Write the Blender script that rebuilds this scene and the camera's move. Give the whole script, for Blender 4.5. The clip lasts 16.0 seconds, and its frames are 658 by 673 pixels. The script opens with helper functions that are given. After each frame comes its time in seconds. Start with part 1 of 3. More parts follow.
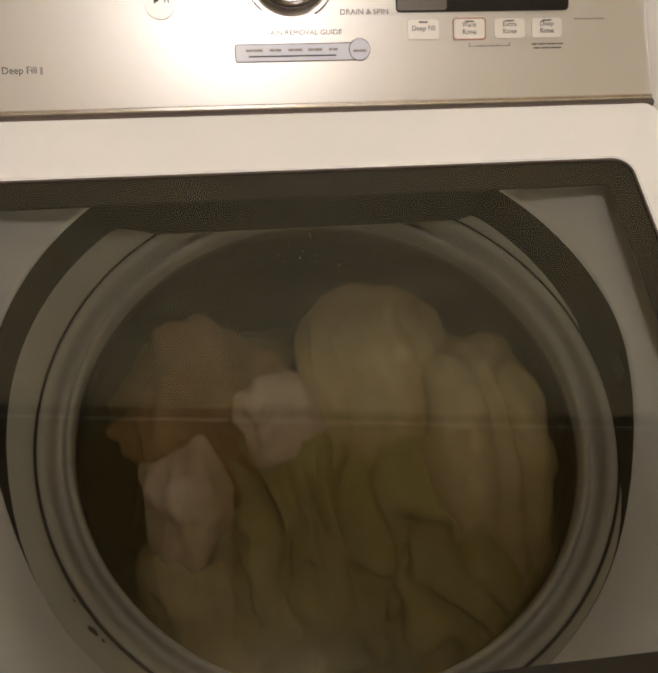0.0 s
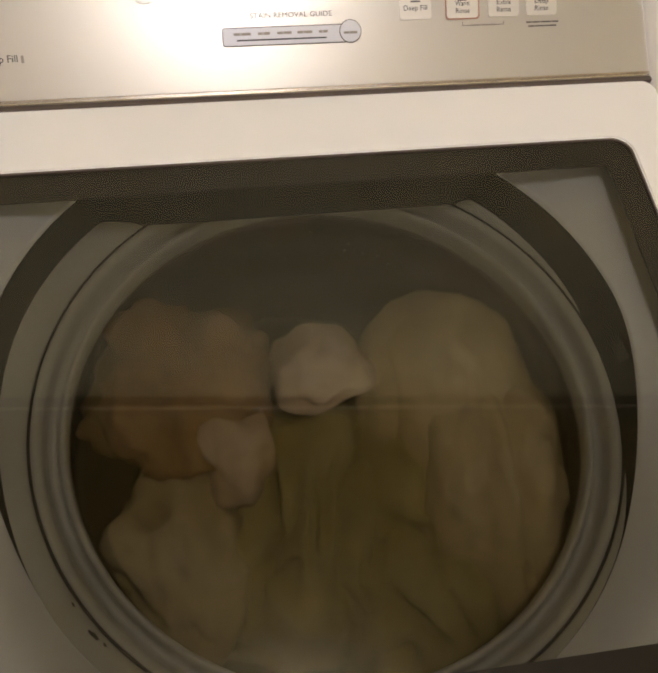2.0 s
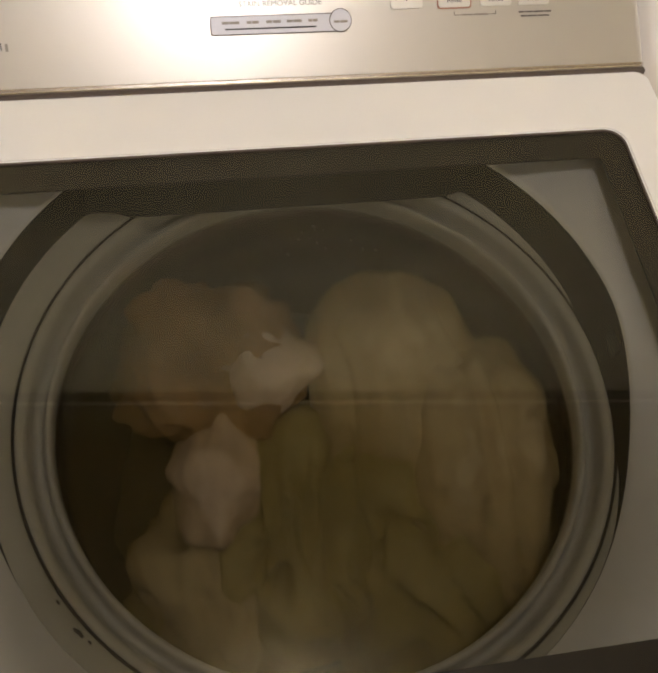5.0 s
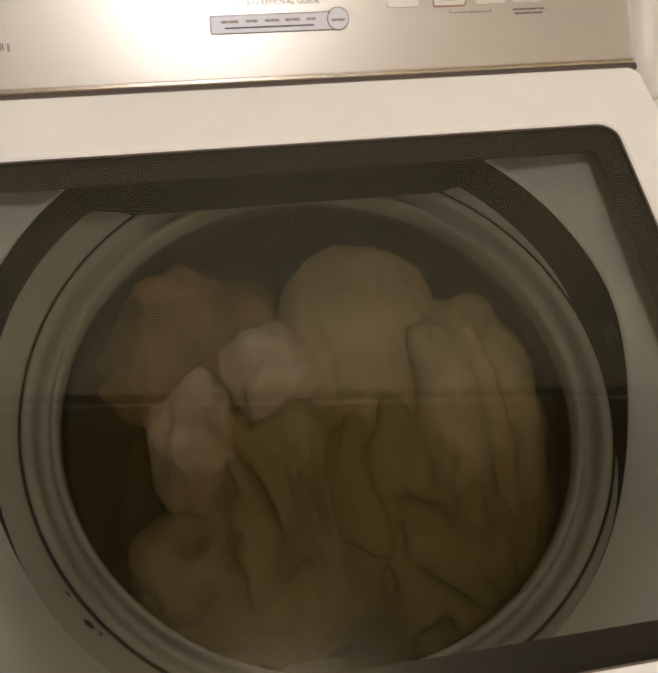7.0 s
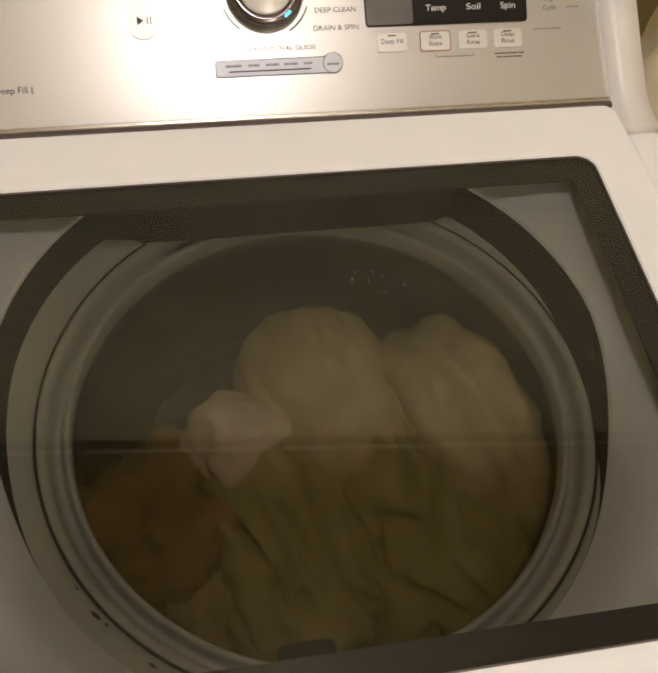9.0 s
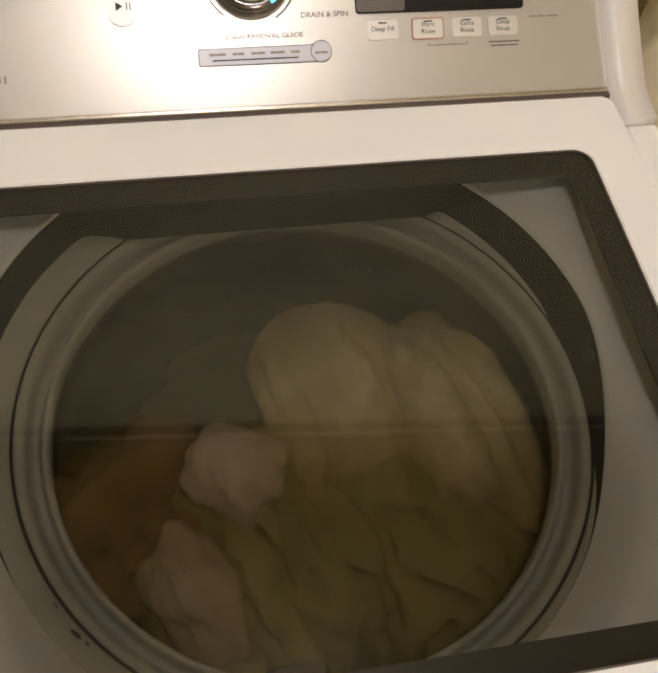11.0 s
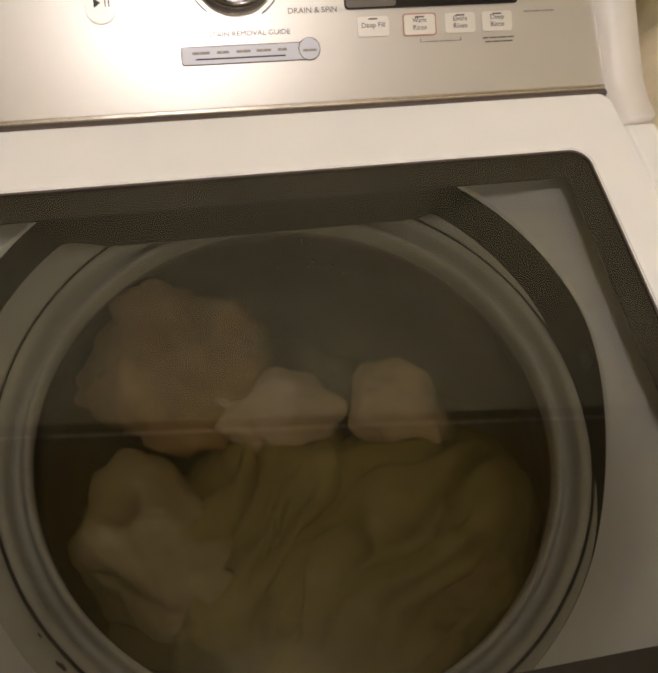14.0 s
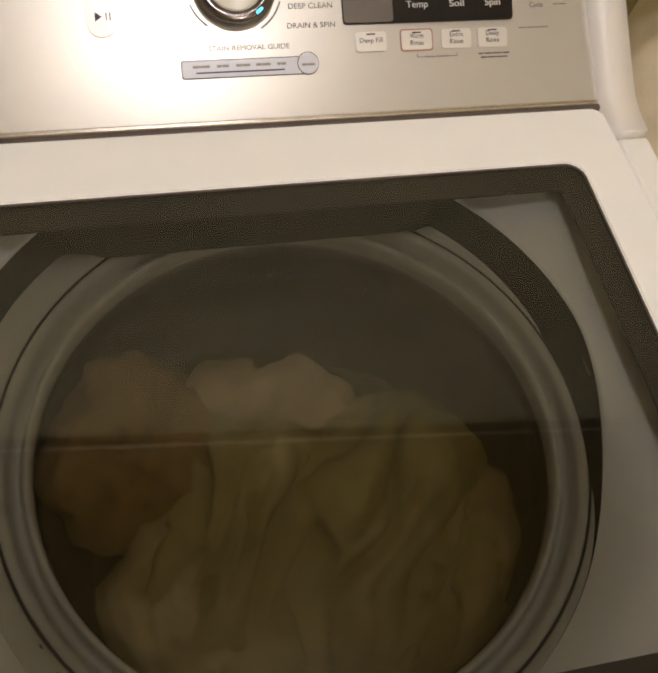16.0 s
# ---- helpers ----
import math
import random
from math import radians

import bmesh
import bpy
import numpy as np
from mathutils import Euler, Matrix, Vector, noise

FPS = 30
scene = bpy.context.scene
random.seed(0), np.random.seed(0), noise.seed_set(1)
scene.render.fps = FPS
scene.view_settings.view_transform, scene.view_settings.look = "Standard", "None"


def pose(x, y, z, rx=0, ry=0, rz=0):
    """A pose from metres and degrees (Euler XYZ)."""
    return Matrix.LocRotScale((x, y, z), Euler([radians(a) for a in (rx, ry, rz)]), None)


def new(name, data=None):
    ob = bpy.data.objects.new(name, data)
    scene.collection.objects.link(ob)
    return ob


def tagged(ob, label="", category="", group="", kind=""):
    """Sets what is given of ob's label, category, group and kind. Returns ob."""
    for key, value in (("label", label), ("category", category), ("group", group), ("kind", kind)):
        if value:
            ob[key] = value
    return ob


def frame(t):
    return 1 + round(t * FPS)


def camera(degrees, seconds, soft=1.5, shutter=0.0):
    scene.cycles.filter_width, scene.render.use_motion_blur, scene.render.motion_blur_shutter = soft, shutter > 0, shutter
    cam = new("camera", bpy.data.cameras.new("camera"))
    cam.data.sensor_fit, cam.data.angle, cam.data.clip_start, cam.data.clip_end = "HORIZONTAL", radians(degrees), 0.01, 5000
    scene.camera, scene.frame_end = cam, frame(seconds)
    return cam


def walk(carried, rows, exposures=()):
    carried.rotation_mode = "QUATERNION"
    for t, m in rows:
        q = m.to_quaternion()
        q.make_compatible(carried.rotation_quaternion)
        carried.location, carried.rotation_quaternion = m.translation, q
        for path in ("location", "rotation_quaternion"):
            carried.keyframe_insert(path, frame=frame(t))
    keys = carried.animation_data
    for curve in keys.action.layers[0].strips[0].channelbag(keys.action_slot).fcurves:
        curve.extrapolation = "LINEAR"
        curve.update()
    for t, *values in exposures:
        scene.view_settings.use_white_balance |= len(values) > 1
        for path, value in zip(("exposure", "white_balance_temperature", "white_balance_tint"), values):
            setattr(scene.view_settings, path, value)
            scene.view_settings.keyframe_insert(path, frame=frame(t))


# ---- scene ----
cam = camera(44.0, 16.0, soft=2.4)
walk(cam, [
    (0.0, pose(-0.0774, -0.4456, 1.4723, 29.706, -4.447, -6.720)),
    (0.5, pose(-0.0748, -0.4377, 1.4660, 29.558, -3.961, -7.072)),
    (1.0, pose(-0.0774, -0.4333, 1.4625, 29.280, -4.166, -7.171)),
    (1.5, pose(-0.0817, -0.4338, 1.4632, 29.055, -4.501, -8.067)),
    (2.0, pose(-0.0817, -0.4317, 1.4633, 28.535, -4.497, -8.251)),
    (2.5, pose(-0.0859, -0.4326, 1.4658, 28.388, -4.419, -8.197)),
    (3.0, pose(-0.0906, -0.4312, 1.4661, 28.432, -4.849, -9.454)),
    (3.5, pose(-0.0965, -0.4307, 1.4672, 28.160, -5.222, -9.270)),
    (4.0, pose(-0.0899, -0.4280, 1.4621, 28.241, -5.123, -8.932)),
    (6.5, pose(-0.0730, -0.4343, 1.4536, 28.267, -4.764, -8.221)),
    (7.0, pose(-0.0893, -0.4387, 1.4584, 28.538, -5.225, -9.400)),
    (7.5, pose(-0.0795, -0.4597, 1.4657, 28.833, -4.492, -8.721)),
    (8.0, pose(-0.0801, -0.4849, 1.4792, 30.772, -4.066, -8.663)),
    (8.5, pose(-0.0838, -0.4961, 1.4837, 32.055, -4.129, -8.783)),
    (9.0, pose(-0.0842, -0.4932, 1.4779, 32.741, -4.204, -9.119)),
    (11.5, pose(-0.0785, -0.4507, 1.4632, 30.892, -5.020, -9.926)),
    (12.0, pose(-0.0779, -0.4387, 1.4568, 30.712, -5.049, -10.747)),
    (12.5, pose(-0.0896, -0.4359, 1.4598, 30.103, -5.654, -10.417)),
    (13.0, pose(-0.0808, -0.4335, 1.4576, 30.539, -4.926, -11.120)),
    (13.5, pose(-0.0792, -0.4350, 1.4586, 30.420, -5.121, -10.732)),
    (14.0, pose(-0.0790, -0.4338, 1.4585, 30.232, -5.560, -10.646)),
    (14.5, pose(-0.0851, -0.4363, 1.4634, 30.543, -5.739, -11.000)),
    (15.0, pose(-0.0754, -0.4285, 1.4558, 30.710, -5.795, -11.231)),
    (15.5, pose(-0.0793, -0.4313, 1.4574, 30.836, -6.039, -10.933)),
    (16.0, pose(-0.0900, -0.4361, 1.4603, 31.240, -6.372, -11.132)),
])

# ---- light: a globe lamp on the ceiling of a small laundry room, at night, and an added fill ----
LAMP = (0.00, -0.43, 2.27)
world = bpy.data.worlds.new("world")
scene.world = world
world.use_nodes = True
world.node_tree.nodes["Background"].inputs[0].default_value = (0.012, 0.010, 0.008, 1)
world.node_tree.nodes["Background"].inputs[1].default_value = 1.0
scene.view_settings.exposure = 0.38
scene.cycles.transparent_max_bounces = 32    # many thin sheets stand in for cloudy water

K = 0.942      # size of the machine against its drawing
TOP = 0.96     # height of the lid
WATER = 0.850  # height of the water


# ---- materials ----
def mat(name, color, rough=0.5, metal=0.0, vary=0.12, scale=20.0, bump=0.05, bump_scale=200.0, spec=0.5, coat=0.0,
        stretch=(1, 1, 1), dist=0.001, rough_vary=0.07, wrinkle=0.0):
    m = bpy.data.materials.new(name)
    m.use_nodes = True
    nt = m.node_tree
    n, l = nt.nodes, nt.links
    b = n["Principled BSDF"]
    co = n.new("ShaderNodeTexCoord")
    mp = n.new("ShaderNodeMapping")
    mp.inputs["Scale"].default_value = stretch
    l.new(co.outputs["Object"], mp.inputs[0])
    big = n.new("ShaderNodeTexNoise")
    big.inputs["Scale"].default_value = scale
    big.inputs["Detail"].default_value = 5
    l.new(mp.outputs[0], big.inputs[0])
    fine = n.new("ShaderNodeTexNoise")
    fine.inputs["Scale"].default_value = bump_scale
    fine.inputs["Detail"].default_value = 3
    l.new(mp.outputs[0], fine.inputs[0])
    add = n.new("ShaderNodeMath")
    add.operation = "MULTIPLY_ADD"
    add.inputs[1].default_value = 0.35
    l.new(fine.outputs[0], add.inputs[0])
    l.new(big.outputs[0], add.inputs[2])
    ramp = n.new("ShaderNodeMapRange")
    ramp.inputs[1].default_value, ramp.inputs[2].default_value = 0.35, 1.0
    ramp.inputs[3].default_value, ramp.inputs[4].default_value = 1 - vary, 1 + vary
    l.new(add.outputs[0], ramp.inputs[0])
    mul = n.new("ShaderNodeVectorMath")
    mul.operation = "SCALE"
    mul.inputs[0].default_value = color
    l.new(ramp.outputs[0], mul.inputs["Scale"])
    l.new(mul.outputs[0], b.inputs["Base Color"])
    rr = n.new("ShaderNodeMapRange")
    rr.inputs[3].default_value, rr.inputs[4].default_value = max(0.02, rough - rough_vary), min(1, rough + rough_vary)
    l.new(big.outputs[0], rr.inputs[0])
    l.new(rr.outputs[0], b.inputs["Roughness"])
    b.inputs["Metallic"].default_value = metal
    b.inputs["Specular IOR Level"].default_value = spec
    b.inputs["Coat Weight"].default_value = coat
    b.inputs["Coat Roughness"].default_value = 0.12
    bp = n.new("ShaderNodeBump")
    bp.inputs["Strength"].default_value = bump
    bp.inputs["Distance"].default_value = dist
    l.new(fine.outputs[0], bp.inputs["Height"])
    if wrinkle:
        soft_bump = n.new("ShaderNodeBump")
        soft_bump.inputs["Strength"].default_value = 0.8
        soft_bump.inputs["Distance"].default_value = wrinkle
        l.new(big.outputs[0], soft_bump.inputs["Height"])
        l.new(soft_bump.outputs[0], bp.inputs["Normal"])
    if bump or wrinkle:
        l.new(bp.outputs[0], b.inputs["Normal"])
    return m


def see_through(name, tint, ior=1.45, rough=0.02, wave=0.0, wave_scale=30.0, cloudy=0.0, cloud=(0.3, 0.25, 0.14)):
    """A clear sheet: it dims what lies behind it by its tint and mirrors by Fresnel."""
    m = bpy.data.materials.new(name)
    m.use_nodes = True
    nt = m.node_tree
    n, l = nt.nodes, nt.links
    n.remove(n["Principled BSDF"])
    tr = n.new("ShaderNodeBsdfTransparent")
    tr.inputs[0].default_value = (*tint, 1)
    gl = n.new("ShaderNodeBsdfGlossy")
    gl.inputs["Roughness"].default_value = rough
    fr = n.new("ShaderNodeLayerWeight")
    fifth = n.new("ShaderNodeMath")
    fifth.operation = "POWER"
    fifth.inputs[1].default_value = 5.0
    l.new(fr.outputs["Facing"], fifth.inputs[0])
    f0 = ((ior - 1) / (ior + 1)) ** 2
    gloss = n.new("ShaderNodeMath")
    gloss.operation = "MULTIPLY_ADD"
    gloss.inputs[1].default_value, gloss.inputs[2].default_value = 1 - f0, f0
    l.new(fifth.outputs[0], gloss.inputs[0])
    mix = n.new("ShaderNodeMixShader")
    l.new(gloss.outputs[0], mix.inputs[0])
    l.new(tr.outputs[0], mix.inputs[1])
    l.new(gl.outputs[0], mix.inputs[2])
    if wave:
        co = n.new("ShaderNodeTexCoord")
        no = n.new("ShaderNodeTexNoise")
        no.inputs["Scale"].default_value = wave_scale
        no.inputs["Detail"].default_value = 3
        bp = n.new("ShaderNodeBump")
        bp.inputs["Strength"].default_value = wave
        bp.inputs["Distance"].default_value = 0.01
        l.new(co.outputs["Object"], no.inputs[0])
        l.new(no.outputs[0], bp.inputs["Height"])
        l.new(bp.outputs[0], gl.inputs["Normal"])
        l.new(bp.outputs[0], fr.inputs["Normal"])
    last = mix
    # matt cloud colour mixed in as haze, uneven by noise
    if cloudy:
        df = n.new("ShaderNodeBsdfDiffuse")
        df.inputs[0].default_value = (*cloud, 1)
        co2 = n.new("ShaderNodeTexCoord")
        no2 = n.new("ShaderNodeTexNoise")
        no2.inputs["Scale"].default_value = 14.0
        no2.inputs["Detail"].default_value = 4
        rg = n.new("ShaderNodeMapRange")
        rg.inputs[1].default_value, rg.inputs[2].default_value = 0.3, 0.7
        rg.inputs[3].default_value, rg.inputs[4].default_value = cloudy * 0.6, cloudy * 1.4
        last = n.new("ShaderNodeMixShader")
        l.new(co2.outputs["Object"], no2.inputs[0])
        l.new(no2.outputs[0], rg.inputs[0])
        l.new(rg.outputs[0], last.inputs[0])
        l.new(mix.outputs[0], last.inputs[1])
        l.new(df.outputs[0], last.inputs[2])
    l.new(last.outputs[0], n["Material Output"].inputs[0])
    return m


def glow(name, color, strength):
    m = bpy.data.materials.new(name)
    m.use_nodes = True
    b = m.node_tree.nodes["Principled BSDF"]
    b.inputs["Base Color"].default_value = (*color, 1)
    b.inputs["Emission Color"].default_value = (*color, 1)
    b.inputs["Emission Strength"].default_value = strength
    return m


ENAMEL = mat("white_enamel", (0.84, 0.83, 0.79), 0.30, vary=0.02, scale=6, bump=0.04, bump_scale=380, spec=0.35)
CAP = mat("white_plastic", (0.70, 0.66, 0.60), 0.36, vary=0.03, scale=8, bump=0.04, bump_scale=500, spec=0.35)
CHAMPAGNE = mat("brushed_champagne", (0.565, 0.53, 0.45), 0.335, metal=0.42, vary=0.012, scale=9, bump=0.0, bump_scale=60,
                rough_vary=0.01)
CHROME = mat("dark_chrome", (0.16, 0.14, 0.13), 0.16, metal=0.9, vary=0.05, bump=0.01)
SILVER = mat("silver_trim", (0.70, 0.64, 0.56), 0.22, metal=0.85, vary=0.03, bump=0.0)
SEAM = mat("seam_shadow_rubber", (0.10, 0.075, 0.06), 0.6, vary=0.1)
BORDER = mat("black_glass_print", (0.058, 0.053, 0.053), 0.5, vary=0.06, bump=0.0, spec=0.4)
DECK = mat("grey_white_deck", (0.76, 0.76, 0.82), 0.32, vary=0.05, scale=9, bump=0.02, bump_scale=160, spec=0.3)
# near black to put the shade under the rear edge into the colour
SHADED_WALL = mat("inner_wall_painted_shade", (0.036, 0.035, 0.031), 0.7, vary=0.12, scale=12, bump=0.02, spec=0.25)
RING = mat("grey_tub_ring", (0.38, 0.37, 0.34), 0.34, vary=0.08, scale=12, bump=0.06, bump_scale=180, spec=0.5)
GROOVE = mat("ring_groove", (0.06, 0.055, 0.045), 0.6, vary=0.1)
STEEL = mat("wet_steel_basket", (0.30, 0.28, 0.25), 0.35, metal=0.7, vary=0.12, scale=16, bump=0.05)
RUBBER = mat("matt_black_plastic", (0.015, 0.014, 0.013), 0.75, vary=0.1, bump=0.02, spec=0.2)
SCREEN = mat("grey_display_window", (0.15, 0.13, 0.115), 0.18, vary=0.04, bump=0.0)
KEYBLACK = mat("black_touch_panel", (0.018, 0.015, 0.013), 0.2, vary=0.08, bump=0.0)
BUTTON = mat("pearl_button", (0.72, 0.68, 0.60), 0.32, metal=0.15, vary=0.03, bump=0.02)
PLATE = mat("pale_grey_plate", (0.60, 0.60, 0.63), 0.35, vary=0.03, bump=0.02)
INK = mat("grey_ink", (0.11, 0.095, 0.08), 0.6, vary=0.1, bump=0.0)
PALE_INK = mat("faint_grey_ink", (0.27, 0.24, 0.20), 0.6, vary=0.1, bump=0.0)
DARK_INK = mat("black_ink", (0.02, 0.018, 0.016), 0.6, vary=0.1, bump=0.0)
WHITE_INK = mat("white_ink", (0.72, 0.70, 0.66), 0.6, vary=0.05, bump=0.0)
RED_INK = mat("rust_red_ink", (0.42, 0.20, 0.13), 0.6, vary=0.1, bump=0.0)
LED = glow("blue_led", (0.06, 0.55, 0.95), 2.2)
GLASS = see_through("smoked_lid_glass", (0.72, 0.71, 0.665), 1.46, 0.012)
PAINT = mat("cream_wall_paint", (0.72, 0.645, 0.40), 0.7, vary=0.05, scale=3, bump=0.12, bump_scale=90)
TRIMWOOD = mat("brown_wood_trim", (0.17, 0.12, 0.07), 0.45, vary=0.2, scale=6, stretch=(1, 8, 8), bump=0.08)
BEADPAINT = mat("pale_bead_paint", (0.78, 0.70, 0.55), 0.5, vary=0.08, scale=6, bump=0.03)
CEILPAINT = mat("brown_ceiling_board", (0.31, 0.240, 0.120), 0.7, vary=0.15, scale=5, bump=0.1, bump_scale=60)
VINYL = mat("beige_vinyl_floor", (0.34, 0.28, 0.21), 0.5, vary=0.12, scale=8, bump=0.05)
LAMPGLASS = glow("opal_lamp_glass", (0.985, 0.95, 1.05), 46.0)
BEIGE_BAG = mat("beige_canvas", (0.70, 0.60, 0.43), 0.8, vary=0.15, scale=18, bump=0.3, bump_scale=420)
BROWN = mat("dark_brown_lining", (0.10, 0.055, 0.03), 0.8, vary=0.2, scale=20, bump=0.2)


def cloth(name, color, vary=0.2):
    return mat(name, color, 0.62, vary=vary, scale=26, bump=0.25, bump_scale=260, spec=0.35, coat=0.06, dist=0.0006, stretch=(1.5, 0.6, 1), wrinkle=0.007)


# ---- mesh helpers ----
def part(name, bm, material, parent=None, label="", smooth=True, at=None):
    me = bpy.data.meshes.new(name)
    bmesh.ops.recalc_face_normals(bm, faces=bm.faces)
    bm.to_mesh(me)
    bm.free()
    me.materials.append(material)
    for p in me.polygons:
        p.use_smooth = smooth
    ob = new(name, me)
    if parent:
        ob.parent = parent
    if at is not None:
        ob.matrix_basis = at
    if label:
        ob["label"] = label
    return ob


def box(bm, x0, x1, y0, y1, z0, z1, bevel=0.0, seg=2):
    r = bmesh.ops.create_cube(bm, size=1.0)
    vs = r["verts"]
    for v in vs:
        v.co = Vector(((x0 + x1) / 2 + v.co.x * (x1 - x0), (y0 + y1) / 2 + v.co.y * (y1 - y0), (z0 + z1) / 2 + v.co.z * (z1 - z0)))
    if bevel:
        es = list({e for v in vs for e in v.link_edges})
        bmesh.ops.bevel(bm, geom=es, offset=bevel, segments=seg, affect="EDGES", profile=0.5)
    return bm


def boxed(*a, **k):
    return box(bmesh.new(), *a, **k)


def slab(outline, z0, z1, hole=None, bevel=0.0):
    """A flat plate with an outline and, if given, a hole with the same number of corners."""
    bm = bmesh.new()
    if hole is None:
        lo = [bm.verts.new((x, y, z0)) for x, y in outline]
        hi = [bm.verts.new((x, y, z1)) for x, y in outline]
        bm.faces.new(hi)
        bm.faces.new(lo[::-1])
        n = len(lo)
        for i in range(n):
            bm.faces.new((lo[i], lo[(i + 1) % n], hi[(i + 1) % n], hi[i]))
        if bevel:
            top = [e for e in bm.edges if all(v in hi for v in e.verts)]
            bmesh.ops.bevel(bm, geom=top, offset=bevel, segments=2, affect="EDGES")
        return bm
    rings = [[bm.verts.new((x, y, z)) for x, y in o] for o, z in ((outline, z0), (outline, z1), (hole, z1), (hole, z0))]
    n = len(outline)
    for a in range(4):
        p, q = rings[a], rings[(a + 1) % 4]
        for i in range(n):
            bm.faces.new((p[i], p[(i + 1) % n], q[(i + 1) % n], q[i]))
    return bm


def rounded(x0, x1, y0, y1, r, n=8):
    pts = []
    for cx, cy, a0 in ((x1 - r, y1 - r, 0), (x0 + r, y1 - r, 90), (x0 + r, y0 + r, 180), (x1 - r, y0 + r, 270)):
        for i in range(n + 1):
            a = radians(a0 + 90 * i / n)
            pts.append((cx + r * math.cos(a), cy + r * math.sin(a)))
    return pts


def lathe(profile, n=160, cy=0.0):
    """A profile of (radius, height) turned about the upright axis."""
    bm = bmesh.new()
    rings = []
    for r, z in profile:
        ring = []
        for i in range(n):
            a = 2 * math.pi * i / n
            y = r * math.sin(a)
            ring.append(bm.verts.new((r * math.cos(a), y + cy, z)))
        rings.append(ring)
    for a, b in zip(rings, rings[1:]):
        for i in range(n):
            j = (i + 1) % n
            bm.faces.new((a[i], a[j], b[j], b[i]))
    return bm


def lettering(text, size, material, parent, m, width=None, label=""):
    cu = bpy.data.curves.new("lettering", "FONT")
    cu.body, cu.size, cu.align_x, cu.align_y, cu.extrude = text, size, "CENTER", "CENTER", 0.00012
    tmp = bpy.data.objects.new("lettering", cu)
    scene.collection.objects.link(tmp)
    bpy.context.view_layer.update()
    me = bpy.data.meshes.new_from_object(tmp.evaluated_get(bpy.context.evaluated_depsgraph_get()))
    bpy.data.objects.remove(tmp)
    if width:
        xs = [v.co.x for v in me.vertices]
        k = width / (max(xs) - min(xs))
        for v in me.vertices:
            v.co.x *= k
    me.materials.clear()
    me.materials.append(material)
    ob = new("lettering", me)
    ob.parent, ob.matrix_basis = parent, m
    if label:
        ob["label"] = label
    return ob


# ---- the room ----
def structure(name, bm, material, label, m=None, smooth=False):
    ob = part(name, bm, material, None, label, smooth, m)
    return tagged(ob, label, name.split("_")[0], kind="structure")


TURN = -6.0    # the machine stands a little askew to the wall behind it
BACK = pose(0, 0.43, 0, 0, 0, TURN)
CEIL = 2.42
structure("floor", boxed(-2.6, 2.6, -3.2, 1.6, -0.10, 0.0), VINYL, "beige vinyl floor of the laundry room")
structure("wall_north", boxed(-2.2, 2.2, 0.0, 0.12, 0.0, CEIL + 0.1), PAINT, "cream painted wall behind the washing machine", BACK)
structure("wall_south", boxed(-2.2, 2.2, -3.0, -2.88, 0.0, CEIL + 0.1), PAINT, "cream painted wall of the laundry room", BACK)
structure("wall_west", boxed(-1.7, -1.58, -2.88, 0.0, 0.0, CEIL + 0.1), PAINT, "cream painted wall of the laundry room", BACK)
structure("wall_east", boxed(1.58, 1.7, -2.88, 0.0, 0.0, CEIL + 0.1), PAINT, "cream painted wall of the laundry room", BACK)
structure("ceiling", boxed(-1.58, 1.58, -2.88, 0.0, CEIL, CEIL + 0.1), CEILPAINT, "brown boarded ceiling in shade", BACK)


def cornice():
    prof = [(0, -0.048), (-0.008, -0.048), (-0.009, -0.036), (-0.016, -0.034), (-0.020, -0.022), (-0.032, -0.012), (-0.034, -0.004), (0, -0.004)]
    bm = bmesh.new()
    ends = [[bm.verts.new((x, y - 0.002, CEIL + z)) for y, z in prof] for x in (-1.57, 1.57)]
    n = len(prof)
    for i in range(n):
        bm.faces.new((ends[0][i], ends[0][(i + 1) % n], ends[1][(i + 1) % n], ends[1][i]))
    bm.faces.new(ends[0])
    bm.faces.new(ends[1][::-1])
    structure("trim", bm, TRIMWOOD, "dark brown wooden cornice between wall and ceiling", BACK)
    bead = boxed(-1.57, 1.57, -0.0260, -0.0170, CEIL - 0.0310, CEIL - 0.0190, bevel=0.003)
    structure("trim", bead, BEADPAINT, "pale painted bead along the cornice", BACK)


cornice()


def lamp_and_fill(x, y, size):
    root = tagged(new("lamp_and_fill"), "round opal glass ceiling lamp, switched on; the southern one is added fill", "lamp", group="ceiling lamps")
    root.location = (x, y, CEIL)
    prof = [(0.0, -0.17 * size)] + [(0.115 * size * math.sin(radians(a)), size * (-0.085 - 0.085 * math.cos(radians(a)))) for a in range(10, 126, 8)]
    part("globe", lathe(prof, 40), LAMPGLASS, root, "glowing opal glass globe")
    part("ceiling_plate", lathe([(0.0, 0.0), (0.12 * size, 0.0), (0.125 * size, -0.012), (0.105 * size, -0.03), (0.0, -0.03)], 40), SILVER, root)


lamp_and_fill(LAMP[0], LAMP[1], 1.0)
# added fill lamp, unseen: brightens the machine from behind the camera
lamp_and_fill(0.45, -2.25, 1.2)

